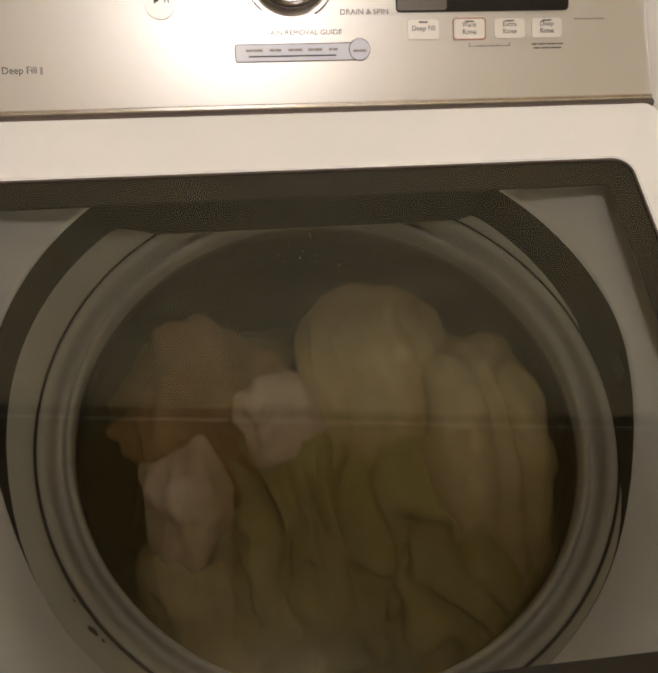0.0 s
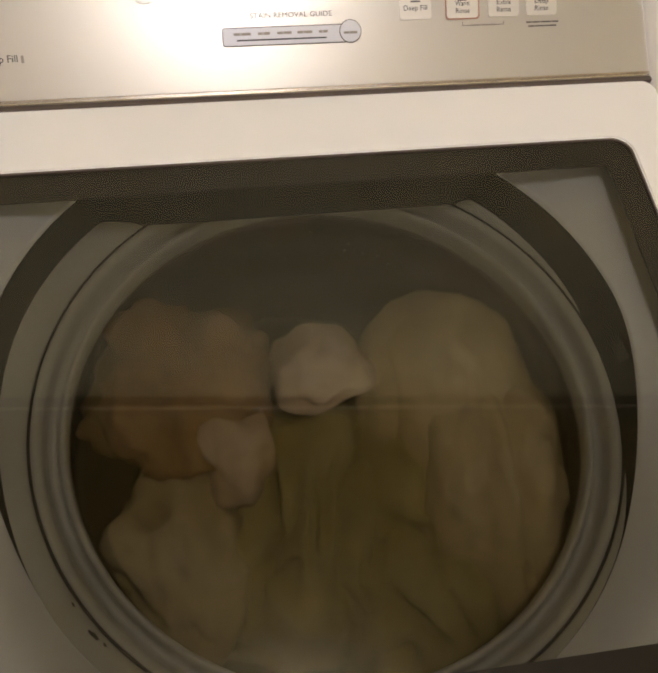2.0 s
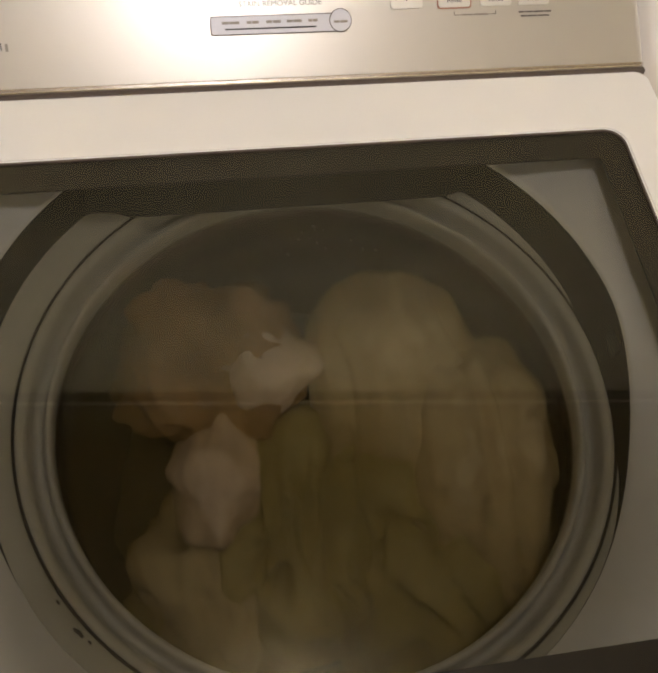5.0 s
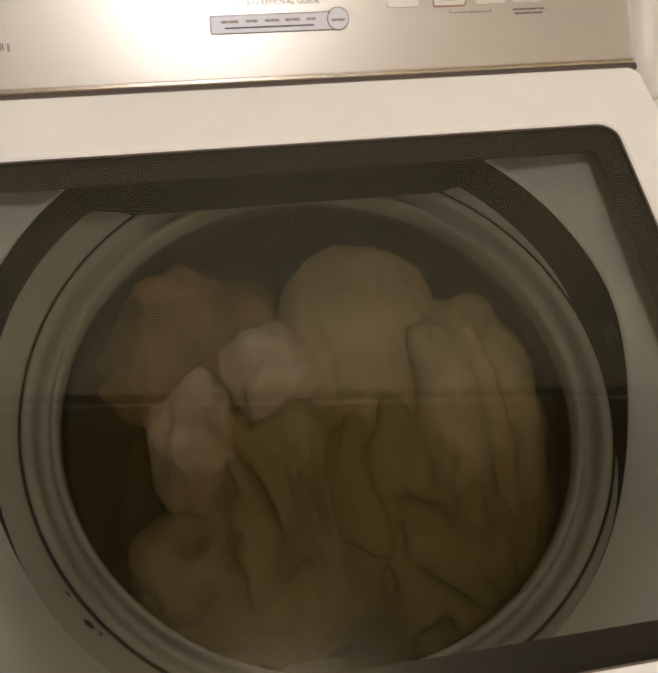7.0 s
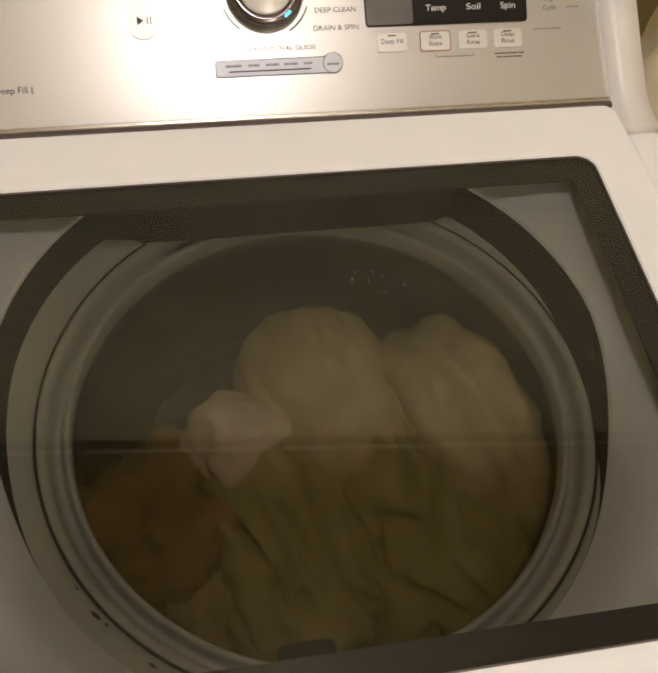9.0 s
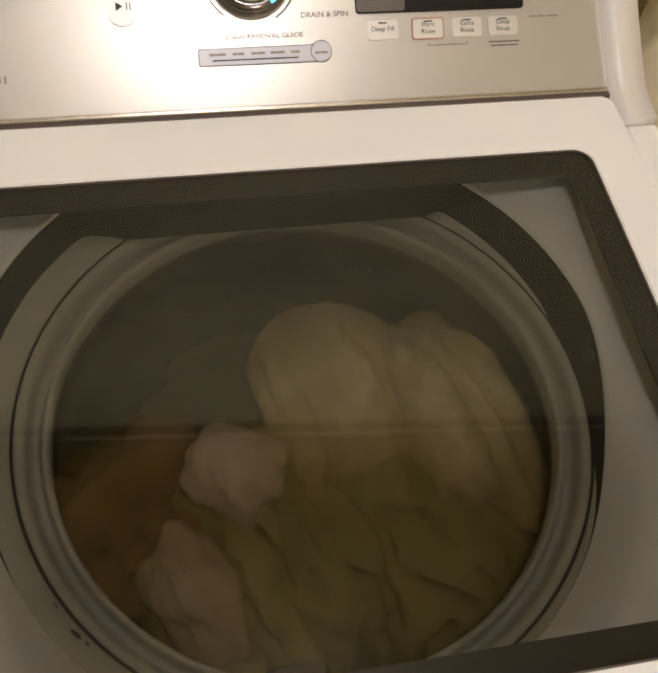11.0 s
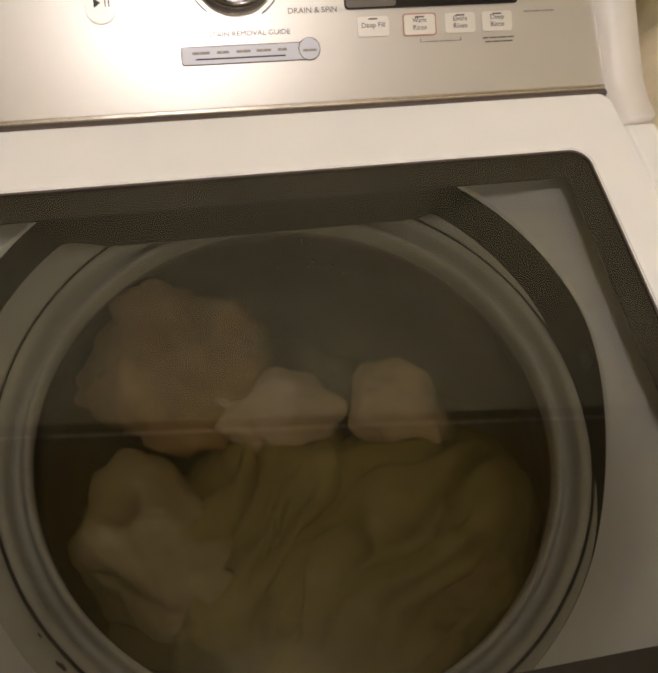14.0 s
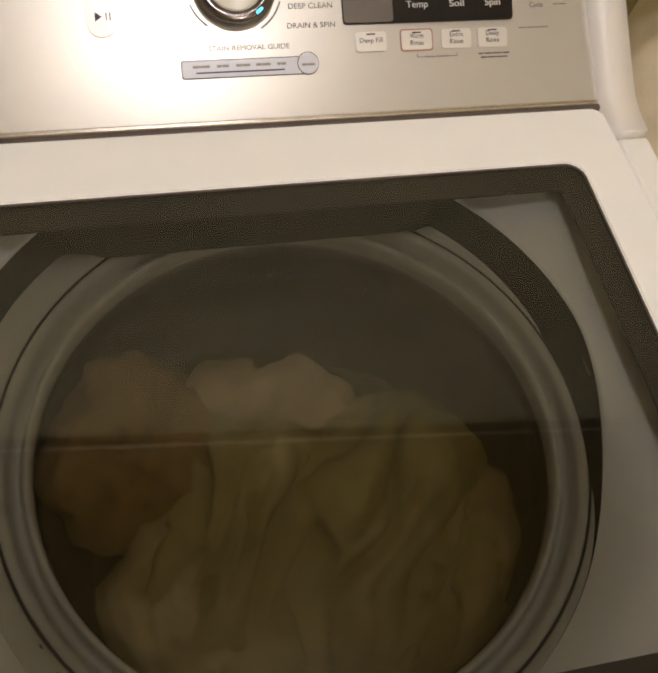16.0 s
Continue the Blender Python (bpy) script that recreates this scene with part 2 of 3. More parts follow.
# ---- the washing machine, drawn with its lid in the plane z = 0 ----
washer = tagged(new("washing_machine"), "white top-loading washing machine with smoked glass lid, running", "washing machine")
washer.scale = (K, K, K)
H = TOP / K
UP = pose(0, 0, H)
CX, CY = 0.004, -0.196    # middle of the basket
GX, GF = 0.295, -0.443


def wpart(name, bm, material, label="", smooth=True):
    return part(name, bm, material, washer, label, smooth, UP)


# cabinet: four walls under the lid
def cabinet():
    bm = slab(rounded(-0.378, 0.378, -0.535, 0.225, 0.02), -H + 0.02, -0.012, rounded(-0.345, 0.345, -0.510, 0.20, 0.02))
    cab = wpart("cabinet", bm, ENAMEL, "white enamelled steel cabinet", False)
    for x in (-0.3, 0.3):
        for y in (-0.46, 0.15):
            part("foot", lathe([(0.0, -H), (0.022, -H), (0.024, -H + 0.012), (0.012, -H + 0.022), (0.0, -H + 0.022)], 16), SEAM, cab,
                 at=pose(x, y, 0))
    # rounded rails on the cabinet's top beside the lid
    for s in (-1, 1):
        x0, x1 = sorted((s * 0.3432, s * 0.3775))
        part("side_rail", boxed(x0, x1, -0.53, 0.0285, -0.03, -0.0015, bevel=0.006, seg=3), ENAMEL, cab, smooth=False)


cabinet()


def lid():
    outer = rounded(-0.342, 0.342, -0.515, 0.0675, 0.016)
    inner = rounded(-GX, GX, GF, 0.0, 0.018)
    bm = slab(outer, -0.012, 0.0, inner)
    far = lambda v: abs(v.co.x) > 0.31 or v.co.y > 0.03 or v.co.y < -0.46
    es = [e for e in bm.edges if all(abs(v.co.z) < 1e-6 for v in e.verts) and far(e.verts[0]) == far(e.verts[1])]
    bmesh.ops.bevel(bm, geom=es, offset=0.0012, segments=2, affect="EDGES")
    frame_ob = wpart("lid", bm, ENAMEL, "white enamelled lid frame", False)
    part("glass_pane", slab(rounded(-GX + 0.0015, GX - 0.0015, GF + 0.0015, -0.0015, 0.017), -0.0030, -0.0022), GLASS, frame_ob,
         "smoked tempered glass pane", False)
    # black print round the pane, under the glass
    part("glass_border", slab(rounded(-GX + 0.001, GX - 0.001, GF + 0.001, -0.001, 0.017), -0.0075, -0.0050,
                              rounded(-GX + 0.026, GX - 0.026, GF + 0.0245, -0.027, 0.006)), BORDER, frame_ob, "black printed border", False)
    part("latch_tab", slab(rounded(-0.0645, -0.0255, -0.4300, -0.4085, 0.005), -0.0140, -0.0080, bevel=0.0012), RUBBER, frame_ob, "black plastic latch tab", False)
    part("gasket", slab(rounded(-GX - 0.0002, GX + 0.0002, GF - 0.0002, 0.0002, 0.018), -0.006, -0.0014,
                        rounded(-GX + 0.0016, GX - 0.0016, GF + 0.0016, -0.0016, 0.017)), SEAM, frame_ob, "thin black seal", False)


lid()


def front_part(s):
    """0 at the rear of the basin, 1 at its front, smoothly between."""
    u = min(1, max(0, (0.15 - s) / 0.75))
    return u * u * (3 - 2 * u)


def deck():
    """The basin under the lid: shelves in the corners; at the rear they end in a sharp edge over a wall coloured dark
    for shade, at the front they bow down to the tub.
    """
    n, rows = 240, 14
    bm, wall = bmesh.new(), bmesh.new()
    R0 = 0.2570
    x1, y0, y1 = 0.300, -0.447, 0.0125
    rings, fence = [[] for k in range(rows)], [[] for k in range(5)]
    for i in range(n):
        a = 2 * math.pi * i / n
        c, s = math.cos(a), math.sin(a)
        w = front_part(s)
        rear = Vector((0.2615 * c - 0.007, min(-0.176 + 0.250 * s, 0.0075)))
        fore = Vector((R0 * c - 0.004, max(CY + R0 * s, -0.4455)))
        ix, iy = rear.lerp(fore, w)
        ts = [x1 / abs(c) if abs(c) > 1e-6 else 9, ((y1 - CY) / s if s > 0 else (y0 - CY) / s) if abs(s) > 1e-6 else 9]
        t = min(ts)
        ox, oy = t * c, CY + t * s
        for k in range(rows):
            u = (k / (rows - 1)) ** 1.6
            x, y = ix + (ox - ix) * u, iy + (oy - iy) * u
            d = math.hypot(x - ix, y - iy)
            flat = -0.036 + 0.016 * min(1, d / 0.12) - (0.004 if k == 0 else 0)
            bow = -0.078 + 0.046 * (1 - (1 - min(1, d / 0.040)) ** 2) + 0.010 * min(1, d / 0.12)
            rings[k].append(bm.verts.new((x, y, flat + (bow - flat) * w)))
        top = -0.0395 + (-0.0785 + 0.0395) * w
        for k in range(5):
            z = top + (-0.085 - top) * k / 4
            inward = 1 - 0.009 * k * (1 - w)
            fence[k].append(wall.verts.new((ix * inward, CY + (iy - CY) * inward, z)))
    for mesh, grid in ((bm, rings), (wall, fence)):
        for p, q in zip(grid, grid[1:]):
            for i in range(n):
                j = (i + 1) % n
                mesh.faces.new((p[i], p[j], q[j], q[i]))
    d = wpart("deck", bm, DECK, "pale grey basin under the lid")
    part("basin_wall", slab(rounded(-0.306, 0.306, -0.453, 0.018, 0.012), -0.045, -0.0125, rounded(-0.2985, 0.2985, -0.4455, 0.0110, 0.01)),
         DECK, d, smooth=False)
    part("opening_wall", wall, SHADED_WALL, d, "wall of the round opening, shade painted into its colour")


deck()


def tub():
    middle = pose(CX, 0, H)

    def turned(name, profile, n, material, parent, label=""):
        return part(name, lathe(profile, n, CY), material, parent, label, True, middle if parent is washer else None)

    t = turned("tub_cover", [(0.2990, -0.0730), (0.2640, -0.0765), (0.2540, -0.0790), (0.2462, -0.0835), (0.2455, -0.0850)], 200, RING, washer,
               "grey plastic tub cover ring")
    turned("ring_groove", [(0.2457, -0.0845), (0.2450, -0.0900), (0.2432, -0.0900), (0.2428, -0.0850)], 200, GROOVE, t)
    turned("balance_ring", [(0.2429, -0.0850), (0.2420, -0.0838), (0.2395, -0.0842), (0.2362, -0.0862), (0.2345, -0.0890), (0.2338, -0.0985),
                            (0.2315, -0.1060), (0.2270, -0.1070), (0.2250, -0.1005), (0.2234, -0.0950), (0.2218, -0.0926), (0.2200, -0.0920),
                            (0.2182, -0.0930), (0.2171, -0.0965), (0.2172, -0.1100), (0.2220, -0.1240)], 200, RING, washer,
           "grey balance ring at the basket's mouth")
    turned("basket", [(0.2220, -0.123), (0.2350, -0.138), (0.2380, -0.20), (0.2380, -0.50), (0.2200, -0.54), (0.06, -0.55), (0.0, -0.55)], 120, STEEL,
           washer, "steel wash basket")


tub()


def grime():
    """Dark smudges on the tub cover near the front, and the latch slot in the opening's wall."""
    rnd = random.Random(4)
    cover = bpy.data.objects["tub_cover"]
    for a, r, w, h in ((213, 0.2480, 0.0025, 0.0012), (219, 0.2500, 0.0055, 0.0018), (221.5, 0.2490, 0.002, 0.001), (232, 0.2515, 0.0042, 0.0014)):
        pts = []
        for i in range(14):
            q = 2 * math.pi * i / 14
            k = rnd.uniform(0.55, 1.2)
            pts.append((w * k * math.cos(q), h * k * math.sin(q)))
        x, y = r * math.cos(radians(a)), CY + r * math.sin(radians(a))
        z = -0.0795 - (0.2540 - r) * 0.708
        part("grime_smudge", slab(pts, 0, 0.0004), GROOVE, cover, "dark grime smudge", False, pose(x, y, z + 0.0030, 0, 0, a + 90) @ pose(0, 0, 0, 35))
    part("latch_slot", boxed(-0.0012, 0.0012, -0.010, 0.010, -0.010, 0.010, bevel=0.0008), GROOVE, bpy.data.objects["deck"], "dark latch slot", False,
         pose(0.2512, CY + 0.012, -0.060))


grime()

# ---- control console: a slope that starts at the lid's rear edge ----
PHI = 38.0
ALONG = 1.025
EDGE = 0.0700


def slope(x, s, up=0.0, turn=0.0):
    """A place on the console's slope: x along it, s up it."""
    return Matrix.Translation((0, EDGE, 0)) @ pose(0, 0, 0, PHI) @ pose(x, s * ALONG, up, 0, 0, turn)


def console():
    body = bmesh.new()
    prof = [(0.0715, -0.02), (0.0705, 0.0), (EDGE + 0.003, 0.0022), (EDGE + 0.130, 0.1014), (EDGE + 0.142, 0.105), (EDGE + 0.160, 0.101), (EDGE + 0.160, -0.02)]
    ends = [[body.verts.new((k * (0.3400 - 0.17 * max(0, z)), y, z)) for y, z in prof] for k in (-1, 1)]
    n = len(prof)
    for i in range(n):
        body.faces.new((ends[0][i], ends[0][(i + 1) % n], ends[1][(i + 1) % n], ends[1][i]))
    body.faces.new(ends[0])
    body.faces.new(ends[1][::-1])
    con = wpart("control_console", body, CHAMPAGNE, "brushed champagne control panel", False)

    def cpart(name, bm, material, m, label="", smooth=False):
        return part(name, bm, material, con, label, smooth, m)

    # bright bead and dark joint along the foot of the panel
    cpart("bead", boxed(-0.3392, 0.3392, 0.0015, 0.0056, 0.0, 0.0022, bevel=0.001), SILVER, slope(0, 0, 0.0), "bright metal bead")
    part("joint", boxed(-0.341, 0.341, 0.0655, 0.0705, -0.006, 0.0012), SEAM, con, "dark joint above the lid", False)

    # white end caps that reach down beside the lid
    for s in (-1, 1):
        bm = bmesh.new()
        prof2 = [(0.030, -0.020), (0.0295, -0.004), (0.034, 0.0005), (0.055, 0.0025), (0.072, 0.0085), (0.100, 0.029), (0.198, 0.1065), (0.214, 0.111), (0.231, 0.106), (0.231, -0.02)]
        e2 = [[bm.verts.new((s * (x - (0.17 if x < 0.35 else 0.12) * max(0, z)), y, z)) for y, z in prof2] for x in (0.3406, 0.3780)]
        n2 = len(prof2)
        for i in range(n2):
            bm.faces.new((e2[0][i], e2[0][(i + 1) % n2], e2[1][(i + 1) % n2], e2[1][i]))
        bm.faces.new(e2[0])
        bm.faces.new(e2[1][::-1])
        bmesh.ops.recalc_face_normals(bm, faces=bm.faces)
        es = [e for e in bm.edges if abs(e.verts[0].co.x - e.verts[1].co.x) < 1e-6 and abs(e.verts[0].co.x) > 0.358 and abs(e.verts[1].co.x) > 0.358]
        bmesh.ops.bevel(bm, geom=es, offset=0.0035, segments=4, affect="EDGES")
        part("end_cap", bm, CAP, con, "cream white plastic end cap", True)

    # knob
    kx, ks = -0.0060, 0.1170
    cpart("knob_ring", lathe([(0.0365, 0.0), (0.0370, 0.006), (0.0345, 0.013), (0.0300, 0.0155), (0.0255, 0.0150), (0.0245, 0.011)], 72), CHROME,
          slope(kx, ks), "dark chrome knob ring", True)
    cpart("knob_cap", lathe([(0.0250, 0.0), (0.0250, 0.0135), (0.0235, 0.0150), (0.0, 0.0155)], 60), BUTTON, slope(kx, ks), "silver knob cap", True)
    cpart("knob_led", slab(rounded(-0.0035, 0.0035, -0.0012, 0.0012, 0.001, 4), 0, 0.0015), LED, slope(kx + 0.0190, ks - 0.0245, 0.0145, 38), "blue indicator light")
    for a0, a1 in ((200, 232), (300, 340)):
        bm = bmesh.new()
        k = 14
        inner = [(0.0415 * math.cos(radians(a0 + (a1 - a0) * i / k)), 0.0415 * math.sin(radians(a0 + (a1 - a0) * i / k))) for i in range(k + 1)]
        outer = [(x * 1.035, y * 1.035) for x, y in inner]
        bm.free()
        cpart("dial_mark", slab(inner + outer[::-1], 0, 0.0004), INK, slope(kx, ks, 0.0002))

    # display and touch keys
    cpart("display_window", slab(rounded(0.0896, 0.2545, 0.0832, 0.1300, 0.004), 0, 0.0010), KEYBLACK, slope(0, 0, 0.0002), "black glass display strip")
    cpart("display_screen", slab(rounded(0.0908, 0.1370, 0.0848, 0.1290, 0.003), 0, 0.0008), SCREEN, slope(0, 0, 0.0012), "unlit grey display")
    for x, t, w in ((0.1605, "Temp", 0.0205), (0.1990, "Soil", 0.0140), (0.2345, "Spin", 0.0150)):
        cpart("touch_key", slab(rounded(x - 0.0165, x + 0.0165, 0.0862, 0.1085, 0.003), 0, 0.0008, bevel=0.0003), KEYBLACK, slope(0, 0, 0.0012))
        lettering(t, 0.0085, WHITE_INK, con, slope(x, 0.0965, 0.0022), w)
    # four small buttons
    for x, lines, red in ((0.1147, ("Deep Fill",), 0), (0.1583, ("Warm", "Rinse"), 1), (0.1969, ("Extra", "Rinse"), 0), (0.2329, ("Deep", "Rinse"), 0)):
        if red:
            cpart("button_outline", slab(rounded(x - 0.0158, x + 0.0158, 0.0580, 0.0778, 0.003), 0, 0.0006,
                                         rounded(x - 0.0148, x + 0.0148, 0.0590, 0.0768, 0.0025)), RED_INK, slope(0, 0, 0.0006))
        cpart("button", slab(rounded(x - 0.0146, x + 0.0146, 0.0592, 0.0766, 0.0025), 0, 0.0012, bevel=0.0005), BUTTON, slope(0, 0, 0.0003), "pearl push button")
        cpart("button_light", boxed(x - 0.0042, x + 0.0042, 0.0738, 0.0750, 0, 0.0004), DARK_INK, slope(0, 0, 0.0014))
        for i, t in enumerate(lines):
            s = 0.0672 if len(lines) == 1 else 0.0697 - 0.0062 * i
            lettering(t, 0.0062, DARK_INK, con, slope(x, s, 0.0016), 0.0215 if len(lines) == 1 else 0.0130)
    lettering("My", 0.0062, INK, con, slope(0.2789, 0.1010, 0.0003), 0.0075)
    lettering("Cycle", 0.0062, INK, con, slope(0.2789, 0.0935, 0.0003), 0.0135)

    def bars(x, s, w, count, gap=0.0008, h=0.0013, material=INK, up=0.0002):
        """A line of small print as plain bars."""
        ws = [1 + 0.8 * ((i * 37) % 5) / 4 for i in range(count)]
        k = (w - gap * (count - 1)) / sum(ws)
        x -= w / 2
        for v in ws:
            cpart("print_bar", boxed(x, x + k * v, s - h / 2, s + h / 2, 0, 0.0002), material, slope(0, 0, up))
            x += k * v + gap

    bars(0.1775, 0.0527, 0.0230, 2, material=PALE_INK)
    cpart("bracket_line", boxed(0.1583, 0.1660, 0.0524, 0.0529, 0, 0.0002), INK, slope(0, 0, 0.0002))
    cpart("bracket_line", boxed(0.1890, 0.1969, 0.0524, 0.0529, 0, 0.0002), INK, slope(0, 0, 0.0002))
    cpart("bracket_line", boxed(0.1580, 0.1585, 0.0524, 0.0556, 0, 0.0002), INK, slope(0, 0, 0.0002))
    cpart("bracket_line", boxed(0.1967, 0.1972, 0.0524, 0.0556, 0, 0.0002), INK, slope(0, 0, 0.0002))
    bars(0.2340, 0.0535, 0.0310, 4)
    bars(0.2340, 0.0500, 0.0270, 3)
    bars(0.2750, 0.0755, 0.0300, 3, material=PALE_INK)
    bars(0.3030, 0.0960, 0.0130, 2, material=PALE_INK)

    # stain guide: a plate with a round end
    cpart("guide_plate", slab(rounded(-0.0577, 0.0545, 0.0430, 0.0572, 0.002), 0, 0.0008), PLATE, slope(0, 0, 0.0002), "pale grey printed plate")
    cpart("guide_rim", slab(rounded(-0.0585, 0.0550, 0.0422, 0.0580, 0.0025), 0, 0.0005), INK, slope(0, 0, 0.0001))
    cpart("guide_button_rim", slab([(0.0100 * math.cos(radians(a)), 0.0100 * math.sin(radians(a))) for a in range(0, 360, 8)], 0, 0.0009), INK,
          slope(0.0548, 0.0503, 0.0002))
    cpart("guide_button", slab([(0.0092 * math.cos(radians(a)), 0.0092 * math.sin(radians(a))) for a in range(0, 360, 8)], 0, 0.0014, bevel=0.0003), PLATE,
          slope(0.0548, 0.0503, 0.0002))
    cpart("guide_line", boxed(-0.0460, 0.0330, 0.0464, 0.0476, 0, 0.0004), DARK_INK, slope(0, 0, 0.0010))
    for x, w in ((-0.0410, 0.0150), (-0.0220, 0.0105), (-0.0040, 0.0125), (0.0140, 0.0130), (0.0305, 0.0080)):
        bars(x, 0.0522, w, 2, 0.0005, 0.0022, PALE_INK, 0.0011)
    bars(0.0548, 0.0503, 0.0120, 2, 0.0004, 0.0020, PALE_INK, 0.0018)
    lettering("STAIN REMOVAL GUIDE", 0.0062, INK, con, slope(0.0030, 0.0655, 0.0003), 0.0720)
    lettering("DRAIN & SPIN", 0.0068, INK, con, slope(0.0605, 0.0822, 0.0003), 0.0440)
    lettering("DEEP CLEAN", 0.0068, INK, con, slope(0.0610, 0.0985, 0.0003), 0.0400)
    lettering("ACTIVE", 0.0060, PALE_INK, con, slope(-0.0765, 0.0925, 0.0003), 0.0210)
    lettering("Deep Fill", 0.0085, DARK_INK, con, slope(-0.2455, 0.0385, 0.0003), 0.0290)
    bars(-0.2270, 0.0390, 0.0022, 1, h=0.0062, material=PALE_INK)
    # start key
    cpart("start_key", slab(rounded(-0.1345, -0.1085, 0.0800, 0.1290, 0.0125), 0, 0.0016, bevel=0.0006), BUTTON, slope(0, 0, 0.0003), "pearl start and pause key")
    cpart("play_mark", slab([(-0.1265, 0.0930), (-0.1265, 0.1010), (-0.1205, 0.0970)], 0, 0.0003), DARK_INK, slope(0, 0, 0.0019))
    for x in (-0.1175, -0.1145):
        cpart("pause_mark", boxed(x, x + 0.0011, 0.0938, 0.1002, 0, 0.0003), INK, slope(0, 0, 0.0019))


console()

# ---- water ----
WATER_TOP = see_through("wash_water_surface", (0.90, 0.87, 0.79), 1.46, 0.012, wave=0.05, wave_scale=12.0)
WATER_DEEP = see_through("murk_sheet_tint", (0.970, 0.963, 0.930), 1.0, 0.3, cloudy=0.015, cloud=(0.270, 0.232, 0.130))


def disc(r, n=96, rows=10, swell=0.0, seed=0):
    bm = bmesh.new()

    def height(x, y):
        return swell * (noise.noise(Vector((x * 24, y * 24, seed))) + 0.5 * noise.noise(Vector((x * 60, y * 60, seed + 9)))) if swell else 0.0

    rings = []
    for k in range(1, rows + 1):
        q = r * k / rows
        ring = [(q * math.cos(2 * math.pi * i / n), q * math.sin(2 * math.pi * i / n)) for i in range(n)]
        rings.append([bm.verts.new((x, y, height(x, y))) for x, y in ring])
    c = bm.verts.new((0, 0, height(0, 0)))
    for i in range(n):
        bm.faces.new((c, rings[0][i], rings[0][(i + 1) % n]))
    for a, b in zip(rings, rings[1:]):
        for i in range(n):
            j = (i + 1) % n
            bm.faces.new((a[i], b[i], b[j], a[j]))
    return bm


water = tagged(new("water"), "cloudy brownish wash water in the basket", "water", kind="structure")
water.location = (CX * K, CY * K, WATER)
part("water_surface", disc(0.2080, swell=0.0001, rows=40), WATER_TOP, water)
# stacked sheets stand in for murk; dimming with depth is in their tint
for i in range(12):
    part("murk_sheet", disc(0.2060, 120, 36, 0.007, i * 3.7), WATER_DEEP, water, at=pose(0, 0, -0.008 - 0.0062 * i))


# ---- laundry ----
def fold_mesh(sx, sy, sz, seed, creases=6, width=0.10, depth=0.14, lump=0.25, crumple=0.03, sub=5, dent=None, tail=0.0, fan=0.25):
    """A bundle of wet cloth: an uneven lump, puffed between long creases that run along y and fan out a little, with fine crumples."""
    rnd = random.Random(seed * 13 + 5)
    lines = []
    for i in range(creases):
        x0 = -1 + 2 * (i + 0.5 + rnd.uniform(-0.35, 0.35)) / creases
        lines.append((x0, x0 * fan + rnd.uniform(-0.25, 0.25), rnd.uniform(0.03, 0.12), rnd.uniform(2, 5), rnd.uniform(0, 6.3),
                      rnd.uniform(-0.25, 0.4), rnd.uniform(0.4, 0.85), width * rnd.uniform(0.6, 1.5), rnd.uniform(0.5, 1.2)))
    bm = bmesh.new()
    bmesh.ops.create_icosphere(bm, subdivisions=sub, radius=1.0)
    off = Vector((seed * 7.31, seed * 3.17, seed * 5.77))
    for v in bm.verts:
        p = v.co.copy()
        q = p + noise.noise_vector(p * 1.7 + off) * 0.22
        fold = 0.0
        for x0, m, am, fr, ph, yc, yl, w, dp in lines:
            d = abs(q.x - (x0 - m * q.y + am * math.sin(fr * q.y + ph)))
            if d < 6 * w:
                fold = max(fold, dp * math.exp(-d / w) * math.exp(-((q.y - yc) / yl) ** 4))
        # short stray creases where the cloth is pinched
        stray = noise.noise(Vector((q.x * 4.2 + q.y * 1.3, q.y * 2.0, q.z * 2.0)) + off * 1.7)
        pinch = max(0.0, noise.noise(q * 2.1 + off * 0.6) + 0.12) * 2.2
        fold = max(fold, min(1.0, pinch) * math.exp(-abs(stray) / 0.065))
        big = noise.noise(p * 1.3 + off) * lump + noise.noise(p * 2.6 + off) * lump * 0.45
        fine = noise.noise(p * 5.5 + off) * crumple + noise.noise(p * 11.0 + off) * crumple * 0.45
        k = 1 + big + fine - depth * fold * min(1, max(0, p.z + 0.15) * 1.4)
        if dent:
            k -= 0.75 * math.exp(-((p - Vector(dent)).length / 0.27) ** 4)
        v.co = Vector((p.x * k * sx, p.y * k * sy, p.z * k * sz))
        if tail and p.y < 0:
            v.co.y *= 1 + tail * -p.y
            v.co.z -= 0.032 * tail * p.y * p.y
            v.co.x *= 1 + 0.21 * tail * p.y * p.y
    return bm


def laundry(name, label, material, *a, **k):
    ob = part(name, fold_mesh(*a, **k), material)
    return tagged(ob, label, "laundry", group="laundry in the basket")


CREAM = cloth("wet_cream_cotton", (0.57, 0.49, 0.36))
# CREAM cloth again, its colour dulled and greened for the dimmer reflection there
CREAM_DIM = cloth("dimmed_cream_cotton", (0.46, 0.425, 0.25))
TAN = cloth("wet_tan_towelling", (0.38, 0.255, 0.150), 0.3)
PINK = cloth("wet_pinkish_white_cotton", (0.68, 0.575, 0.575))
GREY = cloth("wet_greyish_white_cotton", (0.60, 0.545, 0.48))
